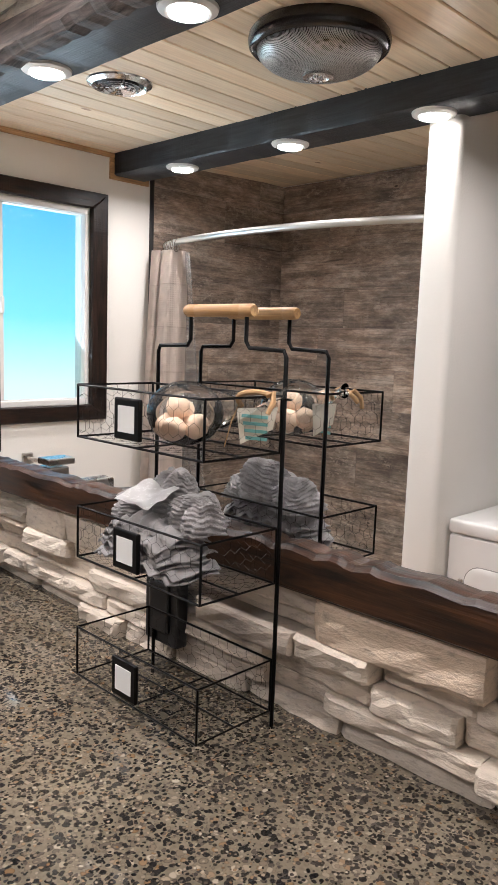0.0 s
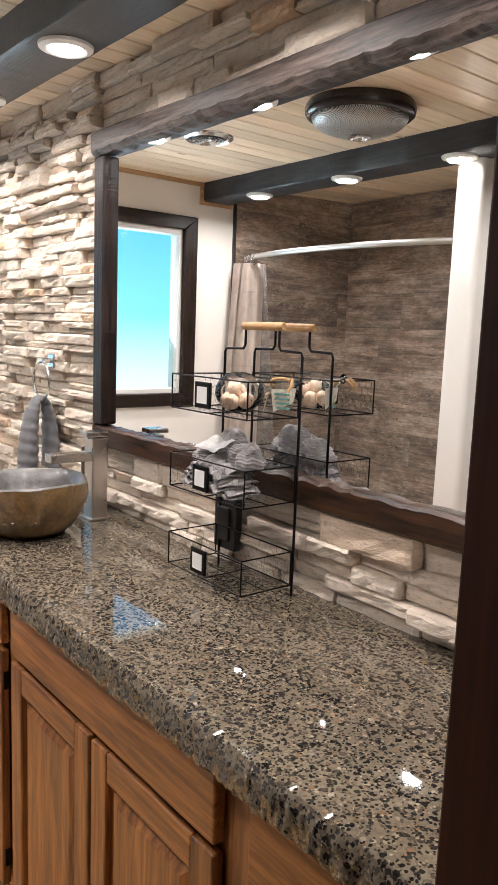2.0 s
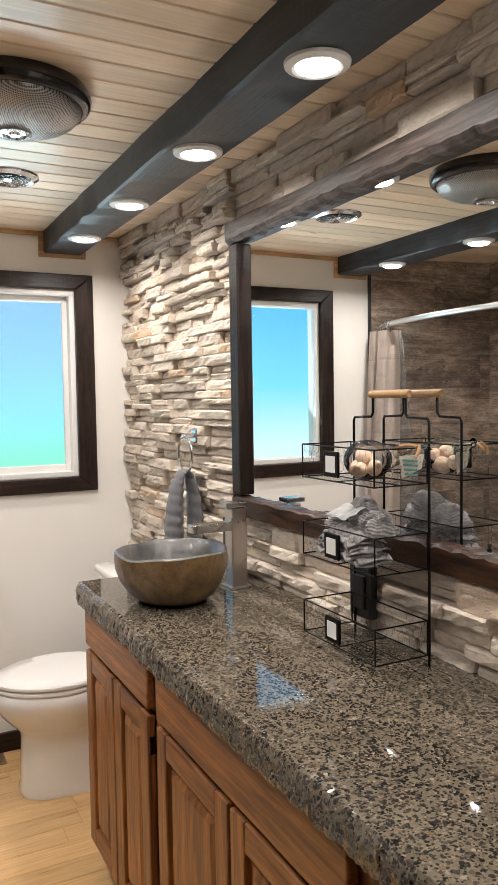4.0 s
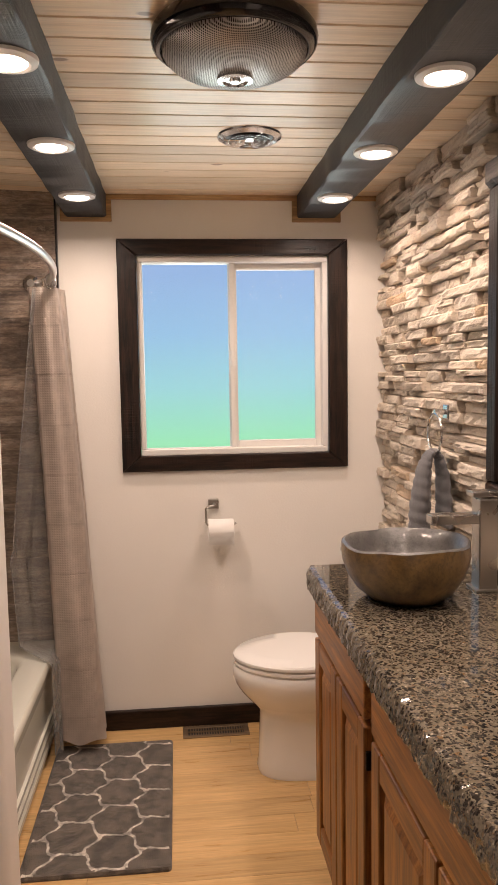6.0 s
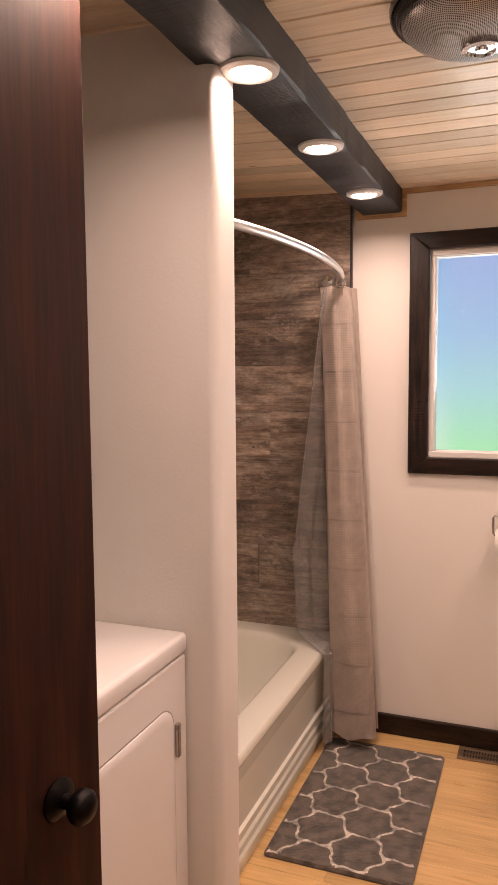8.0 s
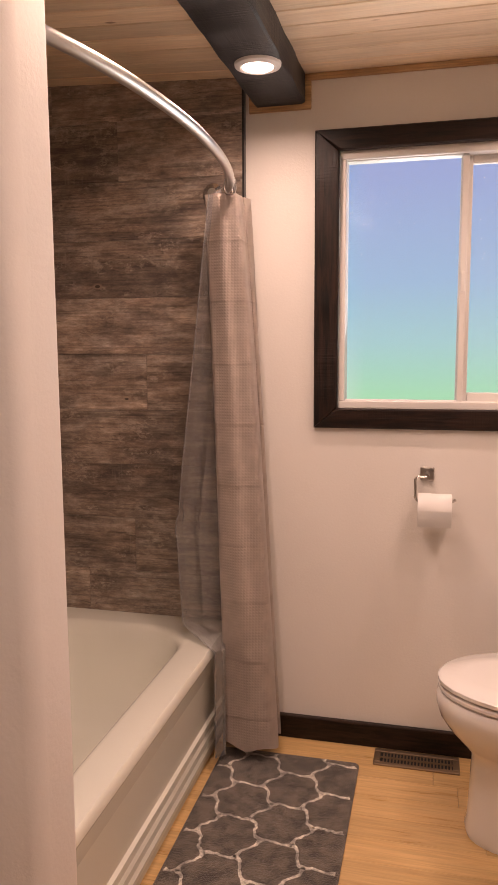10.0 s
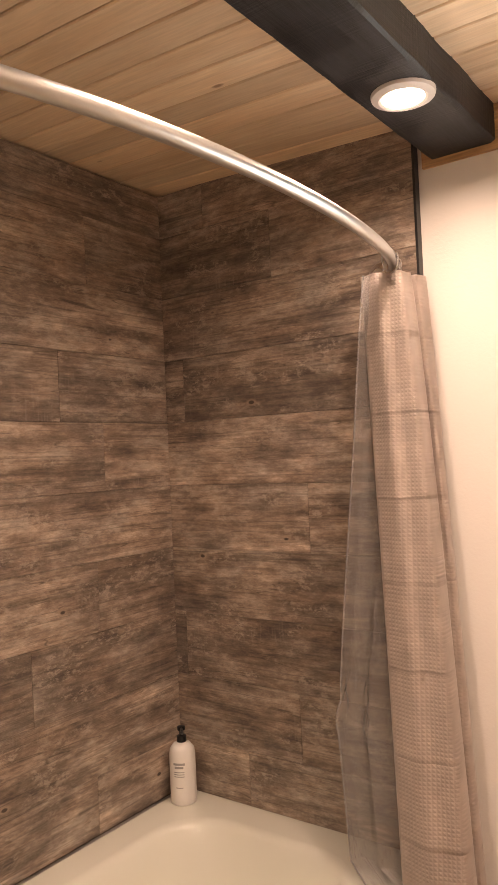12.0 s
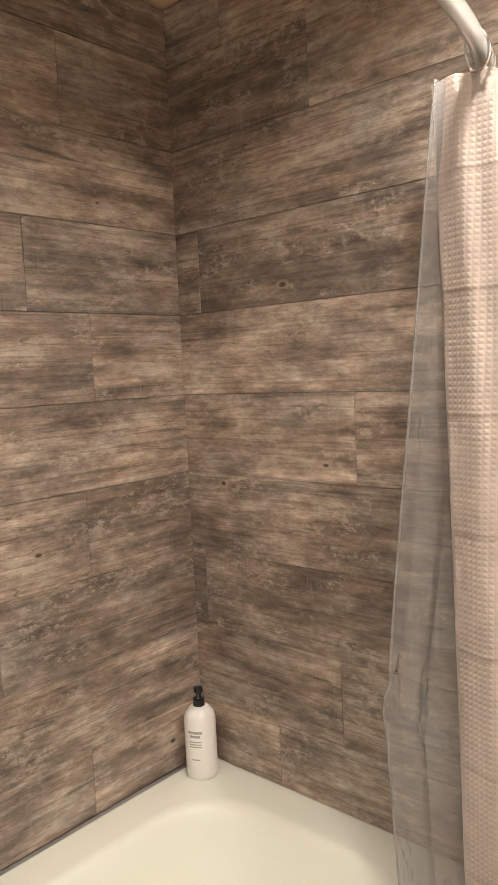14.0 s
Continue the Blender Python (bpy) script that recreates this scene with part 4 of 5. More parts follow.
for k in range(8):
    folded_cloth(1.785 + 0.005 * math.sin(k * 2.1), 0.972 + 0.004 * math.cos(k * 1.7), zc + 0.0078 * k + 0.004, 0.092 - 0.003 * k, 0.044 - 0.001 * k, 7 * math.sin(k * 1.9) - 6, 0.004 + 0.0016 * k, 0.0, k * 1.3)


def crumpled_cloth(cx, cy, z, rx, ry, height, rot, seed):
    """One bunched terry cloth: a soft dome with ridges and ribs."""
    bm2 = bmesh.new()
    m = Matrix.Rotation(radians(rot), 2)
    rings = []
    for j in range(44):
        f = j / 43
        ring2 = []
        for i in range(48):
            a = 2 * math.pi * i / 48
            c, s2 = math.cos(a), math.sin(a)
            lump = 1 + 0.40 * noise.noise((c * 1.5, s2 * 1.5, seed + f * 1.2)) + 0.5 * abs(noise.noise((c * 3.4, s2 * 3.4, seed + f * 3.0))) - 0.12
            rib = 1 + 0.05 * math.sin(f * 70 + 6 * c + 4 * s2 + seed)
            r = math.cos(f * math.pi / 2) ** 0.6 * lump * rib
            p = m @ Vector((rx * r * c, ry * r * s2))
            h = height * math.sin(f * math.pi / 2) * (1 + 0.6 * noise.noise((c * 1.6, s2 * 1.6, seed + 5)) * math.cos(f * math.pi / 2))
            ring2.append((cx + p.x, cy + p.y, z + h))
        rings.append(ring2)
    loft(bm2, rings)
    return tagged(link("washcloth", bm2, M_TOWEL, None, "", True, 170), "bunched grey terry washcloth on a folded stack", "washcloth", "washcloths in the basket")


crumpled_cloth(1.790, 1.004, zc + 0.058, 0.046, 0.026, 0.062, -10, 21.0)
crumpled_cloth(1.846, 0.992, zc + 0.050, 0.034, 0.036, 0.048, 28, 33.0)
crumpled_cloth(1.738, 0.985, zc + 0.050, 0.030, 0.034, 0.038, -40, 45.0)
bm = bmesh.new()
n = 14
grid = []
for i in range(n + 1):
    grid.append([bm.verts.new((1.745 + 0.075 * i / n, 0.935 + 0.05 * j / n + 0.003 * noise.noise((i * .16, j * .16, 2)), 1.158 + 0.020 * j / n + 0.006 * noise.noise((i * .2, j * .2, 5)))) for j in range(n + 1)])
for i in range(n):
    for j in range(n):
        bm.faces.new((grid[i][j], grid[i + 1][j], grid[i + 1][j + 1], grid[i][j + 1]))
bmesh.ops.solidify(bm, geom=list(bm.faces), thickness=0.006)
tagged(link("wrapped_pack", bm, clear_film("crinkled_wrap", (0.9, 0.9, 0.9), 0.6, 0.3), None, "", True), "white packet in crinkled clear wrap on the washcloths", "packet")

jar = thing("bath_ball_bowl", "round clear bowl of peach bath balls tied with jute rope", "gift bowl", at=(1.83, 0.99, BASE1))
JX, JY, JR, JZ = 1.826, 0.986, 0.049, BASE1 + 0.042
prof = [(JR * math.cos(radians(a)), JZ + 0.041 * math.sin(radians(a))) for a in range(-80, 90, 10)]
part("bowl", lathe(prof, 40, JX, JY), M_JAR, jar, "clear thin shell", True)
nk = loft(bmesh.new(), [[(xx, JY + 0.012 + 0.4 * (xx - 1.86) + rr * math.cos(a), zz + rr * math.sin(a)) for a in [radians(20 * k) for k in range(18)]] for xx, zz, rr in ((1.862, JZ + 0.004, 0.026), (1.89, JZ + 0.012, 0.020), (1.92, JZ + 0.022, 0.011), (1.944, JZ + 0.030, 0.005), (1.958, JZ + 0.034, 0.010))], False, False)
part("neck", nk, M_JAR, jar, "gathered clear neck", True)
cd = bmesh.new()
loft(cd, [[(xx, yy + 0.30 * (xx - 1.90), zz) for xx, zz in ((1.888, BASE1 + 0.052), (1.942, BASE1 + 0.058), (1.936, BASE1 + 0.030), (1.894, BASE1 + 0.008))] for yy in (1.020, 1.0212)])
card = part("card", cd, M_CARD, jar, "beige printed card")
for k in range(4):
    zz = BASE1 + 0.046 - 0.009 * k
    part("print_line", loft(bmesh.new(), [[(xx, yy + 0.30 * (xx - 1.90), z2) for xx, z2 in ((1.896 + 0.002 * k, zz), (1.930, zz), (1.930, zz - 0.004), (1.896 + 0.002 * k, zz - 0.004))] for yy in (1.0186, 1.0198)]), M_TEAL, card, "teal print")
bow = bmesh.new()
tube(bow, [(1.930 + 0.026 * math.cos(radians(a)), 1.006 + 0.008 * math.sin(radians(2 * a)), BASE1 + 0.060 + 0.016 * math.sin(radians(a))) for a in range(0, 200, 8)], 0.0034, 8)
tube(bow, [(1.946, 1.008, BASE1 + 0.072), (1.954, 1.012, BASE1 + 0.076), (1.960, 1.004, BASE1 + 0.066), (1.958, 0.998, BASE1 + 0.052)], 0.0030, 8)
tube(bow, [(1.905, 1.004, BASE1 + 0.060), (1.898, 0.999, BASE1 + 0.040), (1.890, 0.995, BASE1 + 0.006)], 0.0008, 6)
part("rope_bow", bow, M_ROPE, jar, "twisted jute rope bow", True)
for k, (dx, dy, dz, r) in enumerate(((-0.022, -0.010, -0.018, 0.0165), (0.004, -0.022, -0.019, 0.0155), (0.002, 0.014, -0.018, 0.016), (-0.008, -0.006, 0.007, 0.0155), (0.024, 0.000, -0.014, 0.015), (-0.020, 0.016, 0.002, 0.013))):
    bm = bmesh.new()
    bmesh.ops.create_icosphere(bm, subdivisions=3, radius=r)
    for v in bm.verts:
        v.co *= 1 + 0.09 * noise.noise(v.co * 130 + Vector((k, 0, 0)))
        v.co += Vector((JX + dx, JY + dy, JZ + dz))
    tagged(link("bath_bomb", bm, M_SOAP, None, "", True), "small peach bath ball in a clear bowl", "bath bomb", "bath balls in the bowl")

# ---------------- toilet ----------------
toilet = thing("toilet", "white porcelain toilet with a closed lid", "toilet", at=(0.35, 0.75, 0))
TXc = 0.35


def egg(y_tip, y_back, hw, z, n=32, sq=2.0):
    """A rounded outline pointing to -y."""
    out = []
    cy, ry = (y_tip + y_back) / 2, (y_back - y_tip) / 2
    for i in range(n):
        a = 2 * math.pi * i / n
        c, s = math.cos(a), math.sin(a)
        out.append((TXc + hw * math.copysign(abs(c) ** (2 / sq), c) * (1 - 0.10 * -min(0, s)), cy + ry * math.copysign(abs(s) ** (2 / sq), s), z))
    return out


part("pedestal", loft(bmesh.new(), [egg(0.528, 0.90, 0.112, 0, sq=2.8), egg(0.524, 0.90, 0.114, 0.015, sq=2.8), egg(0.530, 0.90, 0.106, 0.04, sq=2.8), egg(0.536, 0.90, 0.100, 0.20, sq=2.6), egg(0.533, 0.90, 0.104, 0.228, sq=2.4), egg(0.510, 0.90, 0.128, 0.252, sq=2.2), egg(0.475, 0.90, 0.156, 0.288), egg(0.452, 0.90, 0.173, 0.322), egg(0.443, 0.905, 0.180, 0.350), egg(0.442, 0.905, 0.181, 0.380), egg(0.448, 0.90, 0.175, 0.388)]), M_PORCELAIN, toilet, "", True)
part("seat", loft(bmesh.new(), [egg(0.452, 0.885, 0.172, 0.388), egg(0.450, 0.885, 0.175, 0.393), egg(0.446, 0.888, 0.179, 0.396), egg(0.446, 0.888, 0.179, 0.404), egg(0.452, 0.885, 0.173, 0.408)]), M_PORCELAIN, toilet, "white plastic seat ring", True)
part("lid", loft(bmesh.new(), [egg(0.456, 0.885, 0.168, 0.408), egg(0.454, 0.885, 0.170, 0.413), egg(0.445, 0.888, 0.180, 0.415), egg(0.445, 0.888, 0.180, 0.424), egg(0.452, 0.885, 0.174, 0.430), egg(0.51, 0.85, 0.11, 0.4335)]), M_PORCELAIN, toilet, "white closed lid", True)
part("tank", B(TXc - 0.2, TXc + 0.2, 0.885, 1.05, 0.39, 0.72, bevel=0.02, seg=4), M_PORCELAIN, toilet, "", True)
part("tank_lid", B(TXc - 0.21, TXc + 0.21, 0.875, 1.055, 0.722, 0.755, bevel=0.012, seg=3), M_PORCELAIN, toilet, "", True)

# ---------------- toilet paper ----------------
tp = thing("paper_holder", "chrome toilet paper holder on the wall", "paper holder", at=(0.0, 0.4, 0.86))
part("wall_plate", B(WEST - 0.001, -0.002, 0.382, 0.424, 0.878, 0.920, bevel=0.004), M_NICKEL, tp)
part("post", tube(bmesh.new(), [(-0.008, 0.403, 0.899), (0.052, 0.403, 0.899)], 0.008, 10), M_NICKEL, tp, "", True)
part("arm", tube(bmesh.new(), [(0.05, 0.404, 0.899), (0.052, 0.378, 0.899), (0.055, 0.370, 0.892), (0.055, 0.370, 0.835), (0.055, 0.376, 0.828), (0.055, 0.480, 0.828), (0.055, 0.487, 0.834)], 0.0045, 8), M_NICKEL, tp, "", True)
roll = thing("toilet_paper", "part-used white toilet paper roll with a loose end", "toilet paper", at=(0.055, 0.427, 0.80))
rp = lathe([(0.018, 0.0), (0.044, 0.0), (0.0455, 0.002), (0.0455, 0.096), (0.044, 0.098), (0.018, 0.098), (0.018, 0.0)], 36, caps=(False, False))
bmesh.ops.transform(rp, matrix=pose(0.055, 0.378, 0.804, -90, 0, 0), verts=rp.verts)
part("roll", rp, M_PAPER, roll, "", True)
bm = bmesh.new()
fl = [[(0.1005 + 0.003 * math.sin(j * 0.9), 0.379 + 0.096 * i / 6, 0.806 - 0.012 * j) for j in range(5)] for i in range(7)]
vs = [[bm.verts.new(p) for p in r] for r in fl]
for i in range(6):
    for j in range(4):
        bm.faces.new((vs[i][j], vs[i + 1][j], vs[i + 1][j + 1], vs[i][j + 1]))
bmesh.ops.solidify(bm, geom=list(bm.faces), thickness=0.0012)
part("loose_sheet", bm, M_PAPER, roll, "", True)

# ---------------- floor register ----------------
reg = thing("floor_register", "bronze floor air register with slots", "floor vent", at=(0.065, 0.39, 0))
part("plate", B(0.012, 0.030, 0.262, 0.522, 0.0, 0.006, bevel=0.002), M_REGISTER, reg)
part("plate", B(0.088, 0.106, 0.262, 0.522, 0.0, 0.006, bevel=0.002), M_REGISTER, reg)
part("plate", B(0.0302, 0.0878, 0.262, 0.282, 0.0, 0.006, bevel=0.002), M_REGISTER, reg)
part("plate", B(0.0302, 0.0878, 0.502, 0.522, 0.0, 0.006, bevel=0.002), M_REGISTER, reg)
part("shaft", B(0.0302, 0.0878, 0.2822, 0.5018, 0.0, 0.0012), M_BLACK, reg, "dark shaft")
slat = None
for k in range(21):
    y = 0.290 + 0.0102 * k
    if slat is None:
        slat = part("slat", B(0.0302, 0.0878, y, y + 0.0045, 0.0012, 0.0045), M_REGISTER, reg)
    else:
        o = slat.copy()
        scene.collection.objects.link(o)
        o.location.y += 0.0102 * k
part("divider", B(0.056, 0.062, 0.2822, 0.5018, 0.0012, 0.0052), M_REGISTER, reg)

# ---------------- bath rug ----------------
RX0, RX1, RY0, RY1 = 0.125, 0.880, -0.208, 0.222
rug = thing("bath_rug", "grey plush bath rug with a cream lattice pattern", "rug", at=(0.5, 0, 0))
part("rug_body", loft(bmesh.new(), [rrect(0.5025, 0.007, 0.3775, 0.215, 0.012, 0.0), rrect(0.5025, 0.007, 0.3785, 0.216, 0.012, 0.006), rrect(0.5025, 0.007, 0.374, 0.2115, 0.012, 0.013)]), M_RUG, rug, "", True)
# lattice of quatrefoil outlines
bm = bmesh.new()

def stroke(bm2, pts, w2, z):
    pts = [Vector(p) for p in pts]
    rows = []
    for i, p in enumerate(pts):
        d = (pts[min(i + 1, len(pts) - 1)] - pts[max(i - 1, 0)]).normalized()
        s = Vector((-d.y, d.x)) * (w2 * (0.75 + 0.9 * abs(2 * i / (len(pts) - 1) - 1) ** 3) + 0.0012 * noise.noise((p.x * 60, p.y * 60, 1)))
        rows.append([bm2.verts.new((*(p + s), z - 0.004)), bm2.verts.new((*(p + s * 0.8), z)), bm2.verts.new((*(p - s * 0.8), z)), bm2.verts.new((*(p - s), z - 0.004))])
    for a, b in zip(rows, rows[1:]):
        for k in range(3):
            bm2.faces.new((a[k], a[k + 1], b[k + 1], b[k]))


HX, HY = 0.158, 0.128
done = set()
for ci in range(-1, 5):
    for ri in range(-1, 6):
        cx = RX0 + 0.03 + (ri + 0.5 * (ci % 2)) * HX
        cy = RY0 + 0.0 + ci * HY
        a, b, c = HY * 2 / 3, HY / 3, HX / 2
        ring6 = [(cx, cy - a), (cx + c, cy - b), (cx + c, cy + b), (cx, cy + a), (cx - c, cy + b), (cx - c, cy - b)]
        for k in range(6):
            pa, pb = Vector(ring6[k]), Vector(ring6[(k + 1) % 6])
            if (pb.x, pb.y) < (pa.x, pa.y):
                pa, pb = pb, pa
            key = (round(pa.x, 3), round(pa.y, 3), round(pb.x, 3), round(pb.y, 3))
            if key in done:
                continue
            done.add(key)
            d = pb - pa
            nrm = Vector((-d.y, d.x)).normalized()
            steep = abs(d.y) > abs(d.x) * 1.5
            run = []
            for q in range(17):
                t = q / 16
                off = 0.0 if steep else 0.0065 * math.sin(2 * math.pi * t)
                if steep:
                    off = 0.004 * math.sin(2 * math.pi * t)
                p = pa + d * t + nrm * (off + 0.005 * noise.noise((pa.x * 90 + t * 7, pa.y * 90, 3)))
                if RX0 + 0.008 < p.x < RX1 - 0.008 and RY0 + 0.008 < p.y < RY1 - 0.008:
                    run.append(p)
            if len(run) > 2:
                stroke(bm, run, 0.0056, 0.0142)
part("lattice", bm, M_RUG_LINE, rug, "cream lattice lines", True)

# ---------------- bath tub ----------------
tub = thing("bathtub", "white enamel alcove bathtub with a ribbed apron", "bathtub", at=(0.68, -0.6, 0))
tx0, tx1, ty0, ty1, tz = -0.002, 1.341, -0.958, -0.212, 0.385
cxm, cym = (tx0 + tx1) / 2, (ty0 + ty1) / 2
ox, oy = (tx1 - tx0) / 2, (ty1 - ty0) / 2
ccy = cym
rings = [rrect(cxm, cym, ox, oy, 0.004, tz - 0.03), rrect(cxm, cym, ox, oy, 0.006, tz - 0.008), rrect(cxm, cym, ox - 0.006, oy - 0.006, 0.006, tz)]
for inset, drop, rad in ((0.088, 0.0, 0.16), (0.096, 0.002, 0.16), (0.103, 0.007, 0.16), (0.109, 0.016, 0.155), (0.118, 0.045, 0.15), (0.130, 0.10, 0.15), (0.150, 0.18, 0.145), (0.172, 0.24, 0.14), (0.200, 0.285, 0.12), (0.235, 0.308, 0.10), (0.28, 0.315, 0.08)):
    rings.append(rrect(cxm, ccy, ox - inset * 1.1 + 0.005, oy - inset, rad, tz - drop))
part("basin", loft(bmesh.new(), rings, False, True), M_ENAMEL, tub, "", True)
prof = [(-0.004, tz - 0.03), (-0.012, tz - 0.05), (-0.020, tz - 0.10), (-0.022, 0.150), (-0.014, 0.143), (-0.014, 0.128), (-0.024, 0.120), (-0.024, 0.104), (-0.016, 0.098), (-0.016, 0.084), (-0.026, 0.076), (-0.026, 0.060), (-0.018, 0.054), (-0.018, 0.040), (-0.026, 0.032), (-0.030, 0.0)]
loop = [(ty1 + d, z) for d, z in prof] + [(ty1 - 0.06, 0.0), (ty1 - 0.06, tz - 0.03)]
part("apron", loft(bmesh.new(), [[(xx, y, z) for y, z in loop] for xx in (tx0, tx1)]), M_ENAMEL, tub, "white ribbed front panel")

# ---------------- shower rod, curtain and liner ----------------
rod = thing("shower_rod", "curved satin steel shower curtain rod", "curtain rod", at=(0, -0.25, 1.754))


def rod_at(t):
    xx = 1.345 * t
    return Vector((xx, -0.26 + 0.157 * math.sin(math.pi * min(1, max(0, t))) ** 0.5, 1.754))


part("rail", tube(bmesh.new(), [rod_at((1 - math.cos(math.pi * i / 80)) / 2) for i in range(81)], 0.0125, 24), M_SATIN, rod, "", True)
for xx, s in ((0.006, 1), (1.3425, -1)):
    fl = lathe([(0.030, 0), (0.030, 0.006), (0.020, 0.014), (0.014, 0.02)], 24)
    bmesh.ops.transform(fl, matrix=pose(xx, -0.26, 1.754, 0, 90 * s, 0), verts=fl.verts)
    part("flange", fl, M_CHROME, rod, "", True)


def sheet(top, low, z1, z0, nz, seed, amp, thick):
    """Cloth between a plan line at the top and a wider one at the bottom."""
    def resample(pl, n=72):
        pl = [Vector(p) for p in pl]
        for _ in range(2):
            q = [pl[0]]
            for a, b in zip(pl, pl[1:]):
                q += [a * 0.75 + b * 0.25, a * 0.25 + b * 0.75]
            pl = q + [pl[-1]]
        ls = [0]
        for a, b in zip(pl, pl[1:]):
            ls.append(ls[-1] + (b - a).length)
        out, j = [], 0
        for i in range(n + 1):
            d = ls[-1] * i / n
            while j < len(ls) - 2 and ls[j + 1] < d:
                j += 1
            f = (d - ls[j]) / max(1e-9, ls[j + 1] - ls[j])
            out.append(pl[j].lerp(pl[j + 1], f))
        return out
    A, C = resample(top), resample(low)
    bm2 = bmesh.new()
    rows = []
    for j in range(nz + 1):
        v = j / nz
        z = z1 + (z0 - z1) * v
        e = v ** 0.8
        row = []
        for i, (a, c) in enumerate(zip(A, C)):
            p = a.lerp(c, e)
            wob = 0.005 * math.sin(i * 0.55) * (1 - 0.6 * v) + amp * noise.noise((i * 0.11 + seed, z * 1.6, seed)) * (0.3 + v)
            row.append(bm2.verts.new((p.x + wob, p.y + 0.6 * wob, z + (0.010 * math.sin(i * 0.35) if j == nz else 0))))
        rows.append(row)
    for a, b in zip(rows, rows[1:]):
        for i in range(len(a) - 1):
            bm2.faces.new((a[i], a[i + 1], b[i + 1], b[i]))
    bmesh.ops.solidify(bm2, geom=list(bm2.faces), thickness=thick)
    return bm2


top = [(0.02, -0.150), (0.05, -0.125), (0.075, -0.155), (0.055, -0.175), (0.10, -0.140), (0.145, -0.160), (0.155, -0.235), (0.12, -0.262), (0.09, -0.225)]
low = [(0.03, -0.11), (0.05, -0.040), (0.12, -0.022), (0.10, -0.06), (0.165, -0.014), (0.222, -0.045), (0.218, -0.170), (0.175, -0.195), (0.13, -0.15)]
tagged(link("shower_curtain", sheet(top, low, 1.725, 0.065, 60, 1.0, 0.010, 0.0025), M_CURTAIN, None, "", True), "taupe waffle-weave shower curtain drawn to one end", "shower curtain")


def liner_plan(z):
    """The film's plan at a height: free edge, two folds and the end tucked behind the curtain."""
    if z < 0.388:
        return [Vector(p) for p in ((0.262, -0.196), (0.235, -0.172), (0.205, -0.190), (0.18, -0.168), (0.15, -0.186))]
    f = (1.72 - z) / 1.33
    ye = -0.226 - 0.118 * min(1.0, f / 0.75) + 0.02 * max(0.0, f - 0.75) / 0.25
    return [Vector(p) for p in ((0.168, ye), (0.142, ye + 0.012), (0.112 + 0.03 * f, ye + 0.045), (0.135 + 0.03 * f, ye + 0.068), (0.12, -0.222 + 0.02 * f))]


def liner_rows():
    rows = []
    for j in range(86):
        z = 1.72 - 1.67 * j / 85
        pts = liner_plan(z)
        if 0.386 < z < 0.420:
            pts = [a.lerp(b, (0.420 - z) / 0.034) for a, b in zip(pts, liner_plan(0.3))]
        hump = max(0.0, 1 - abs(z - 0.76) / 0.13)
        row = []
        for i in range(33):
            u = i / 32 * 4
            k = min(3, int(u))
            p = pts[k].lerp(pts[k + 1], u - k)
            d = 0.0035 * noise.noise((u * 1.1, z * 2.2, 4.0)) + hump * (0.016 * noise.noise((u * 1.8, z * 17, 8.0)) + 0.008 * noise.noise((u * 5, z * 34, 1.0)))
            row.append(Vector((p.x + d, p.y - 0.7 * d, max(z, 0.394) if p.y < -0.205 and z < 0.42 else z)))
        rows.append(row)
    return rows


liner = thing("curtain_liner", "clear vinyl curtain liner hanging in loose folds", "curtain liner", at=(0.15, -0.28, 0.05))
lrows = liner_rows()
bm = bmesh.new()
grid = [[bm.verts.new(p) for p in row] for row in lrows]
for a, b in zip(grid, grid[1:]):
    for i in range(32):
        bm.faces.new((a[i], a[i + 1], b[i + 1], b[i]))
bmesh.ops.solidify(bm, geom=list(bm.faces), thickness=0.0008)
part("film", bm, M_LINER, liner, "clear hazy vinyl film", True)
part("hem", tube(bmesh.new(), [row[0] for row in lrows], 0.0022, 6), M_LINER, liner, "welded clear edge", True)
for k in range(7):
    t = 0.040 + 0.014 * k
    c = rod_at(t)
    lean = 0.010 * math.sin(k * 2.3)
    rg = tube(bmesh.new(), [c + Vector((0.007 * math.cos(radians(a)) + lean * math.sin(radians(a)), 0.020 * math.cos(radians(a)), -0.011 + 0.026 * math.sin(radians(a)))) for a in range(0, 360, 20)], 0.0019, 8, True)
    tagged(link("curtain_ring", rg, M_CHROME, None, "", True), "chrome curtain ring on the rod", "curtain ring", "curtain rings")

# ---------------- pump bottle ----------------
bt = thing("pump_bottle", "white lotion bottle with a black pump top", "bottle", at=(0.075, -0.90, tz))
bx, by = 0.074, -0.902
part("body", lathe([(0.032, tz), (0.0355, tz + 0.004), (0.0365, tz + 0.02), (0.0365, tz + 0.132), (0.034, tz + 0.148), (0.024, tz + 0.161), (0.014, tz + 0.166)], 32, bx, by), M_BOTTLE, bt, "", True)
pump = part("pump", lathe([(0.0135, tz + 0.166), (0.0135, tz + 0.182), (0.006, tz + 0.185), (0.006, tz + 0.196), (0.011, tz + 0.198), (0.011, tz + 0.207), (0.003, tz + 0.209)], 20, bx, by), M_BLACK, bt, "black pump", True)
part("nozzle", tube(bmesh.new(), [(bx, by, tz + 0.203), (bx + 0.022, by + 0.022, tz + 0.203), (bx + 0.026, by + 0.026, tz + 0.197)], 0.004, 8), M_BLACK, pump)
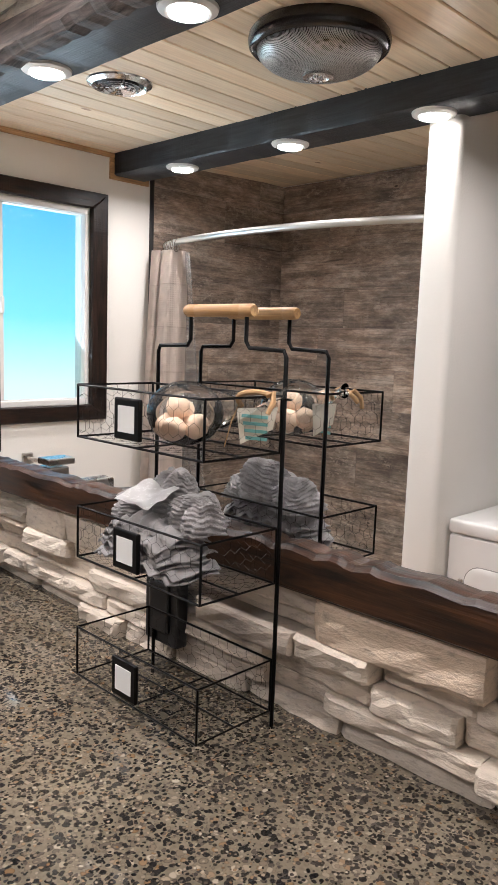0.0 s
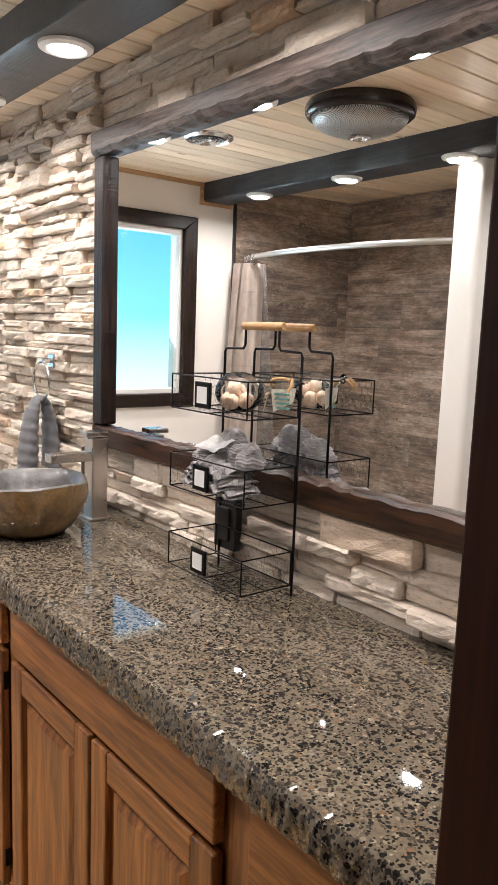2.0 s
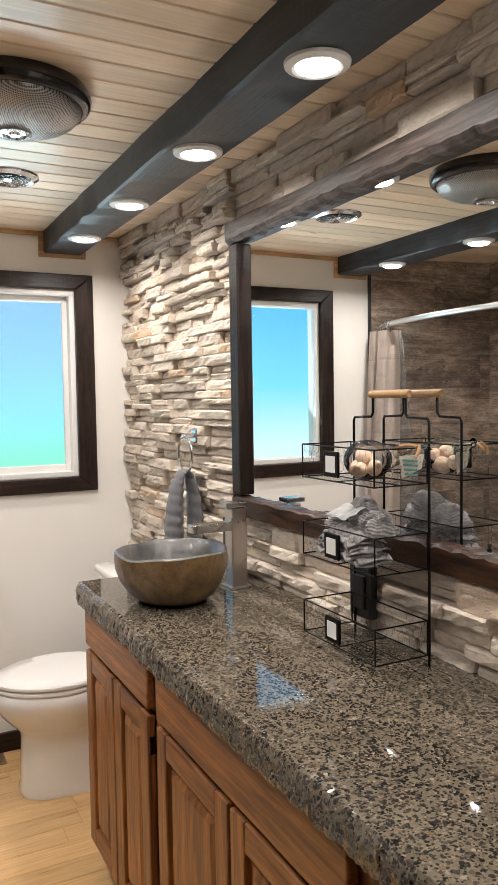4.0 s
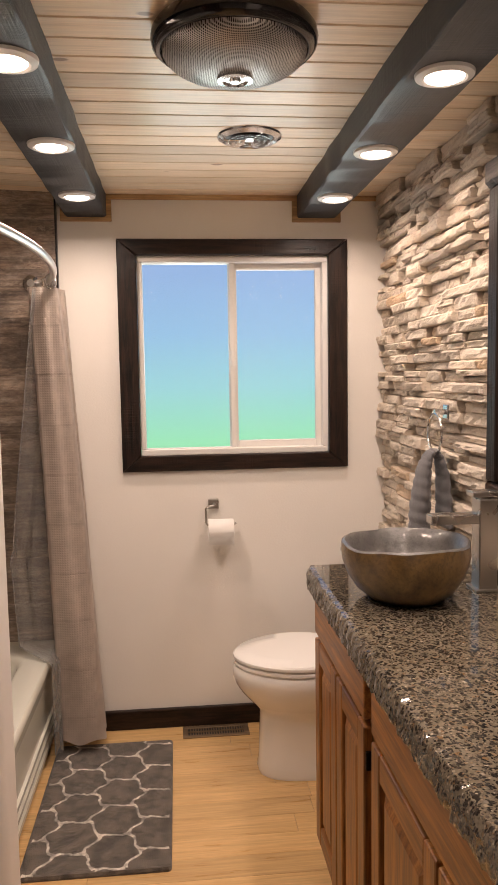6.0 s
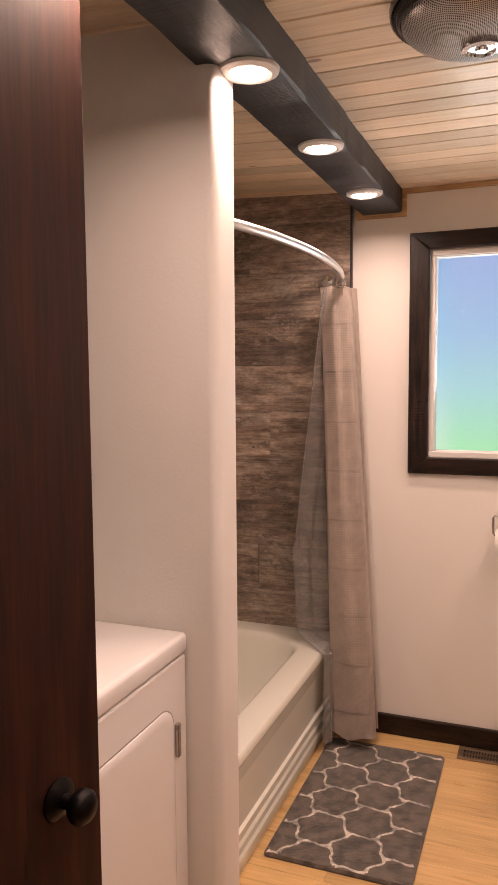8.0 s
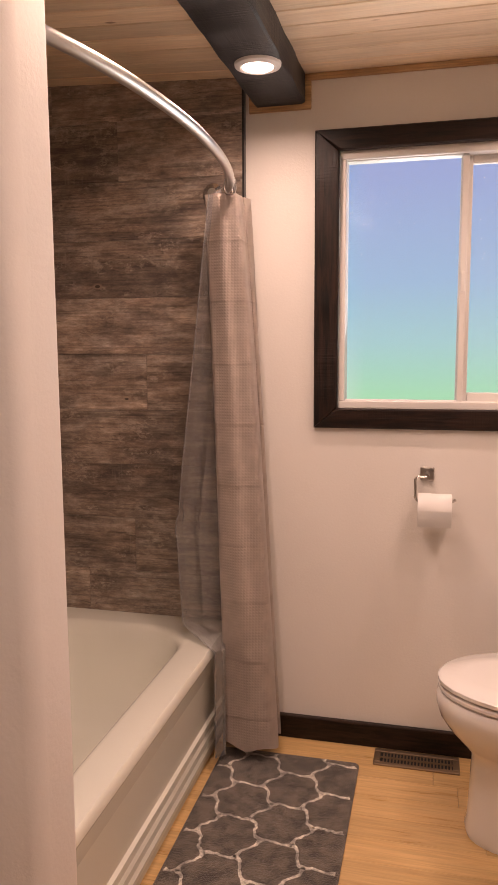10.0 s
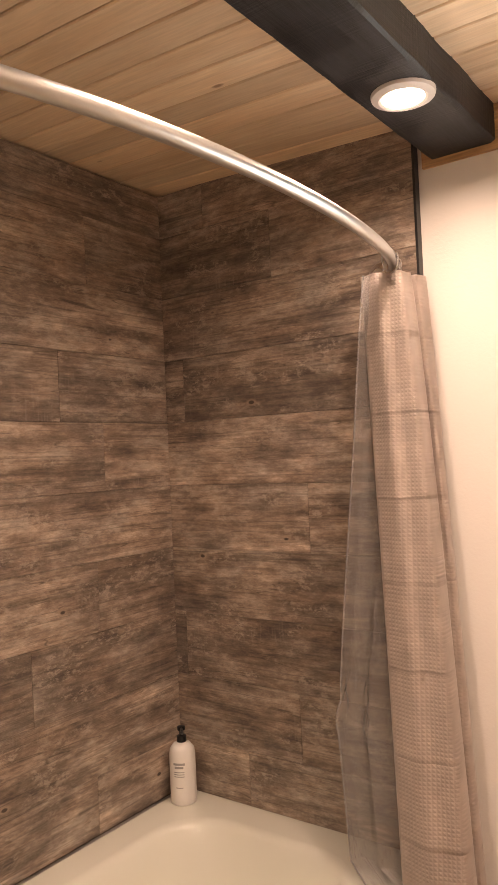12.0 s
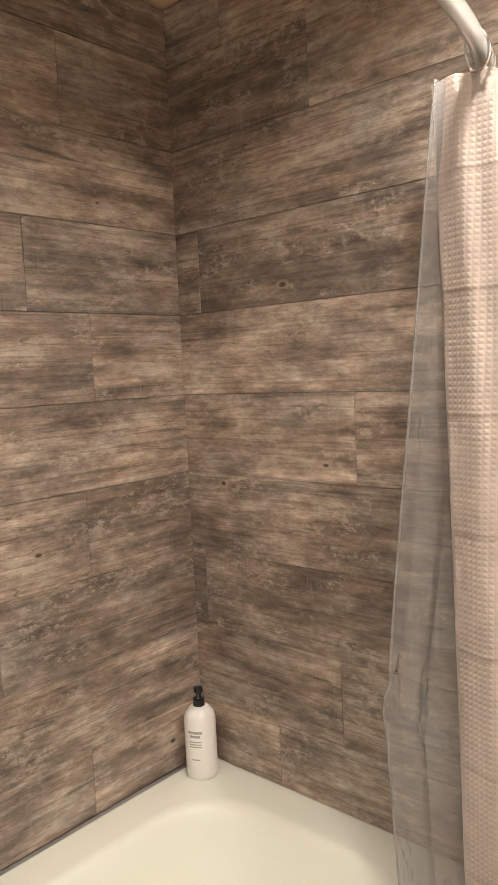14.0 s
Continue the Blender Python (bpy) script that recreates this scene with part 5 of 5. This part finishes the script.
for k, (h, wd) in enumerate(((0.112, 0.030), (0.103, 0.022), (0.092, 0.026), (0.086, 0.026), (0.080, 0.026), (0.050, 0.018))):
    bm = bmesh.new()
    th = 0.006 if k < 2 else 0.0022
    a0 = radians(25)
    rings = []
    for q in range(9):
        a = a0 + (q / 8 - 0.5) * wd / 0.032
        rings.append([(bx + rr * math.cos(a), by + rr * math.sin(a), tz + h + zz) for rr, zz in ((0.0361, 0), (0.0368, 0), (0.0368, th), (0.0361, th))])
    loft(bm, rings)
    part("print_line", bm, M_PRINT, bt, "small grey print")

# ---------------- dryer ----------------
dry = thing("clothes_dryer", "white front-loading clothes dryer beside a wall", "dryer", at=(1.83, -0.5, 0))
dx0, dx1, dy0, dy1, dz = 1.460, 2.135, -0.90, -0.157, 0.870
part("cabinet", B(dx0, dx1, dy0, dy1 - 0.012, 0.02, dz - 0.045, bevel=0.008), M_APPLIANCE, dry, "", True)
part("top_panel", B(dx0 - 0.001, dx1 + 0.001, dy0, dy1, dz - 0.043, dz, bevel=0.010, seg=4), M_APPLIANCE, dry, "", True)
part("front_panel", B(dx0 + 0.004, dx1 - 0.004, dy1 - 0.0125, dy1 - 0.003, 0.03, dz - 0.047, bevel=0.004), M_APPLIANCE, dry)
bm = bmesh.new()
fr = [(0.0, 0.0), (0.0, 0.002), (0.003, 0.004), (0.02, 0.0045)]
rings = []
for inset, out in fr:
    pts = rrect((dx0 + dx1) / 2, 0.44, 0.275 - inset, 0.30 - inset, 0.05 - inset * 0.5, 0)
    rings.append([(p[0], dy1 - 0.004 + out, p[1]) for p in pts])
loft(bm, rings)
seam = bmesh.new()
loft(seam, [[(p[0], dy1 - 0.0035 + o, p[1]) for p in rrect((dx0 + dx1) / 2, 0.44, 0.278, 0.303, 0.053, 0)] for o in (0.0, 0.0009)])
part("door_seam", seam, M_PRINT, dry, "thin dark seam round the door")
ddoor = part("door", bm, M_APPLIANCE, dry, "white door with rounded corners", True)
for zz in (0.66, 0.24):
    part("hinge", B(dx0 + 0.045, dx0 + 0.058, dy1 - 0.003, dy1 + 0.006, zz - 0.035, zz + 0.035, bevel=0.002), M_NICKEL, dry, "grey hinge")
for fx in (dx0 + 0.05, dx1 - 0.05):
    for fy in (dy0 + 0.05, dy1 - 0.07):
        part("foot", lathe([(0.02, 0), (0.02, 0.02)], 12, fx, fy), M_BLACK, dry)

# ---------------- pieces: planks, boards and stones ----------------
ROW = 0.182
tile_s = setting("wall_tub_back", B(WEST, 1.342, SOUTH - 0.012, SOUTH, 0.38, CEIL + 0.03), M_MORTAR, "weathered grey wood-look plank wall behind the tub", "wall")
tile_w = setting("wall_tub_end", B(WEST, -0.004, SOUTH, -0.168, 0.38, CEIL + 0.03), M_MORTAR, "weathered grey wood-look plank wall at the tub end", "wall")
setting("trim_tile_edge", B(WEST, 0.008, -0.1678, -0.162, 0.06, CEIL - 0.003), M_BLACK, "black metal edge strip of the plank wall", "trim")


def plank_rows():
    z = 0.352
    while z < CEIL + 0.02:
        yield max(z, 0.386), min(z + ROW, CEIL + 0.03)
        z += ROW


CUT_W = {0: [-0.72], 1: [-0.547], 2: [-0.925], 3: [], 4: [-0.494], 5: [], 6: [-0.897], 7: [], 8: [-0.576], 9: [-0.80]}
CUT_S = {0: [0.33, 1.1], 1: [0.80], 2: [0.52], 3: [0.30, 1.2], 4: [0.70], 5: [0.261], 6: [0.405], 7: [1.0], 8: [0.30], 9: [0.8]}
G = 0.00045
for i, (za, zb) in enumerate(plank_rows()):
    ys = [SOUTH + 0.004] + CUT_W[i] + [-0.168]
    for a, b in zip(ys, ys[1:]):
        part("plank", B(-0.004, 0.006, a + G, b - G, za + G, zb - G, bevel=0.0008, seg=1), M_PLANK_Y, tile_w)
    xs = [0.0065] + CUT_S[i] + [1.342]
    for a, b in zip(xs, xs[1:]):
        part("plank", B(a + G, b - G, SOUTH, SOUTH + 0.008, za + G, zb - G, bevel=0.0008, seg=1), M_PLANK_X, tile_s)

# bamboo boards
rnd = random.Random(11)
x = WEST
while x < 4.2:
    w = 0.094
    y = -1.1 + rnd.uniform(-0.9, 0)
    while y < 1.6:
        ln = rnd.uniform(0.8, 1.3)
        a, b = max(-1.1, y), min(1.6, y + ln)
        if b - a > 0.03:
            part("floor_board", B(x + 0.0004, x + w - 0.0004, a + 0.0004, b - 0.0004, -0.012, 0.0, bevel=0.0008, seg=1), M_BAMBOO, floor)
        y += ln
    x += w


def stone(x0, x1, z0, z1, depth, seed):
    """A split stone: a blocky, uneven front with crisp edges on a slightly irregular block."""
    nx, nz = 8, 4
    bm2 = bmesh.new()
    yf = NORTH - depth
    tilt = 0.012 * noise.noise((seed * 1.37, 0.5, 2.0))
    slope = 0.012 * noise.noise((seed * 2.11, 1.5, 4.0))
    vs = []
    for j in range(nz + 1):
        row = []
        for i in range(nx + 1):
            u, v = (0, 0.05, 0.18, 0.34, 0.5, 0.66, 0.82, 0.95, 1)[i], (0, 0.14, 0.48, 0.82, 1)[j]
            xx, zz = x0 + (x1 - x0) * u, z0 + (z1 - z0) * v
            edge2 = (0.0045 if i in (0, nx) else 0) + (0.004 if j in (0, nz) else 0)
            q = noise.noise((xx * 31, zz * 60, seed)) * 0.0055 + noise.noise((xx * 75, zz * 130, seed + 3.0)) * 0.0045 + tilt * (u - 0.5) + slope * (v - 0.5)
            rag = 0.0035 * noise.noise((xx * 40, seed, j * 2.0)) if j in (0, nz) else 0
            row.append(bm2.verts.new((xx + 0.002 * noise.noise((zz * 50, seed, i)), min(yf + edge2 - q, NORTH - 0.006), zz + rag)))
        vs.append(row)
    back = [bm2.verts.new(p) for p in ((x0, NORTH, z0), (x1, NORTH, z0), (x1, NORTH, z1), (x0, NORTH, z1))]
    for j in range(nz):
        for i in range(nx):
            bm2.faces.new((vs[j][i], vs[j][i + 1], vs[j + 1][i + 1], vs[j + 1][i]))
    bm2.faces.new([back[0], back[1]] + vs[0][::-1])
    bm2.faces.new([back[2], back[3]] + vs[nz])
    bm2.faces.new([back[3], back[0]] + [vs[j][0] for j in range(nz + 1)])
    bm2.faces.new([back[1], back[2]] + [vs[j][nx] for j in range(nz, -1, -1)])
    link("stone", bm2, M_STONE, wall_north)


def stone_field(x0, x1, z0, z1, hmin, hmax, wmin, wmax, seed, dlo, dhi):
    rnd2 = random.Random(seed)
    z, k = z0, 0
    while z < z1 - 0.008:
        h = rnd2.uniform(hmin, hmax)
        if z1 - (z + h) < hmin:
            h = z1 - z
        xx = x0
        while xx < x1 - 0.01:
            w2 = rnd2.uniform(wmin, wmax) * (0.6 + h / hmax * 0.6)
            if x1 - (xx + w2) < wmin * 0.6:
                w2 = x1 - xx
            d = rnd2.uniform(dlo, dhi)
            k += 1
            if h > 0.036 and rnd2.random() < 0.3:
                c = h * rnd2.uniform(0.4, 0.6)
                stone(xx + 0.0008, xx + w2 - 0.0008, z + 0.0006, z + c - 0.0006, d, seed * 50 + k)
                stone(xx + 0.0008, xx + w2 - 0.0008, z + c + 0.0006, z + h - 0.0006, rnd2.uniform(dlo, dhi), seed * 70 + k)
            else:
                stone(xx + 0.0008, xx + w2 - 0.0008, z + 0.0006, z + h - 0.0006, d, seed * 50 + k)
            xx += w2
        z += h


stone_field(WEST, 1.03, 0.60, CEIL, 0.017, 0.040, 0.08, 0.22, 3, 0.026, 0.074)
stone_field(1.03, 2.64, 0.870, 1.058, 0.026, 0.050, 0.09, 0.24, 8, 0.022, 0.060)
stone_field(1.03, 2.64, 1.918, CEIL, 0.034, 0.060, 0.12, 0.28, 9, 0.03, 0.070)
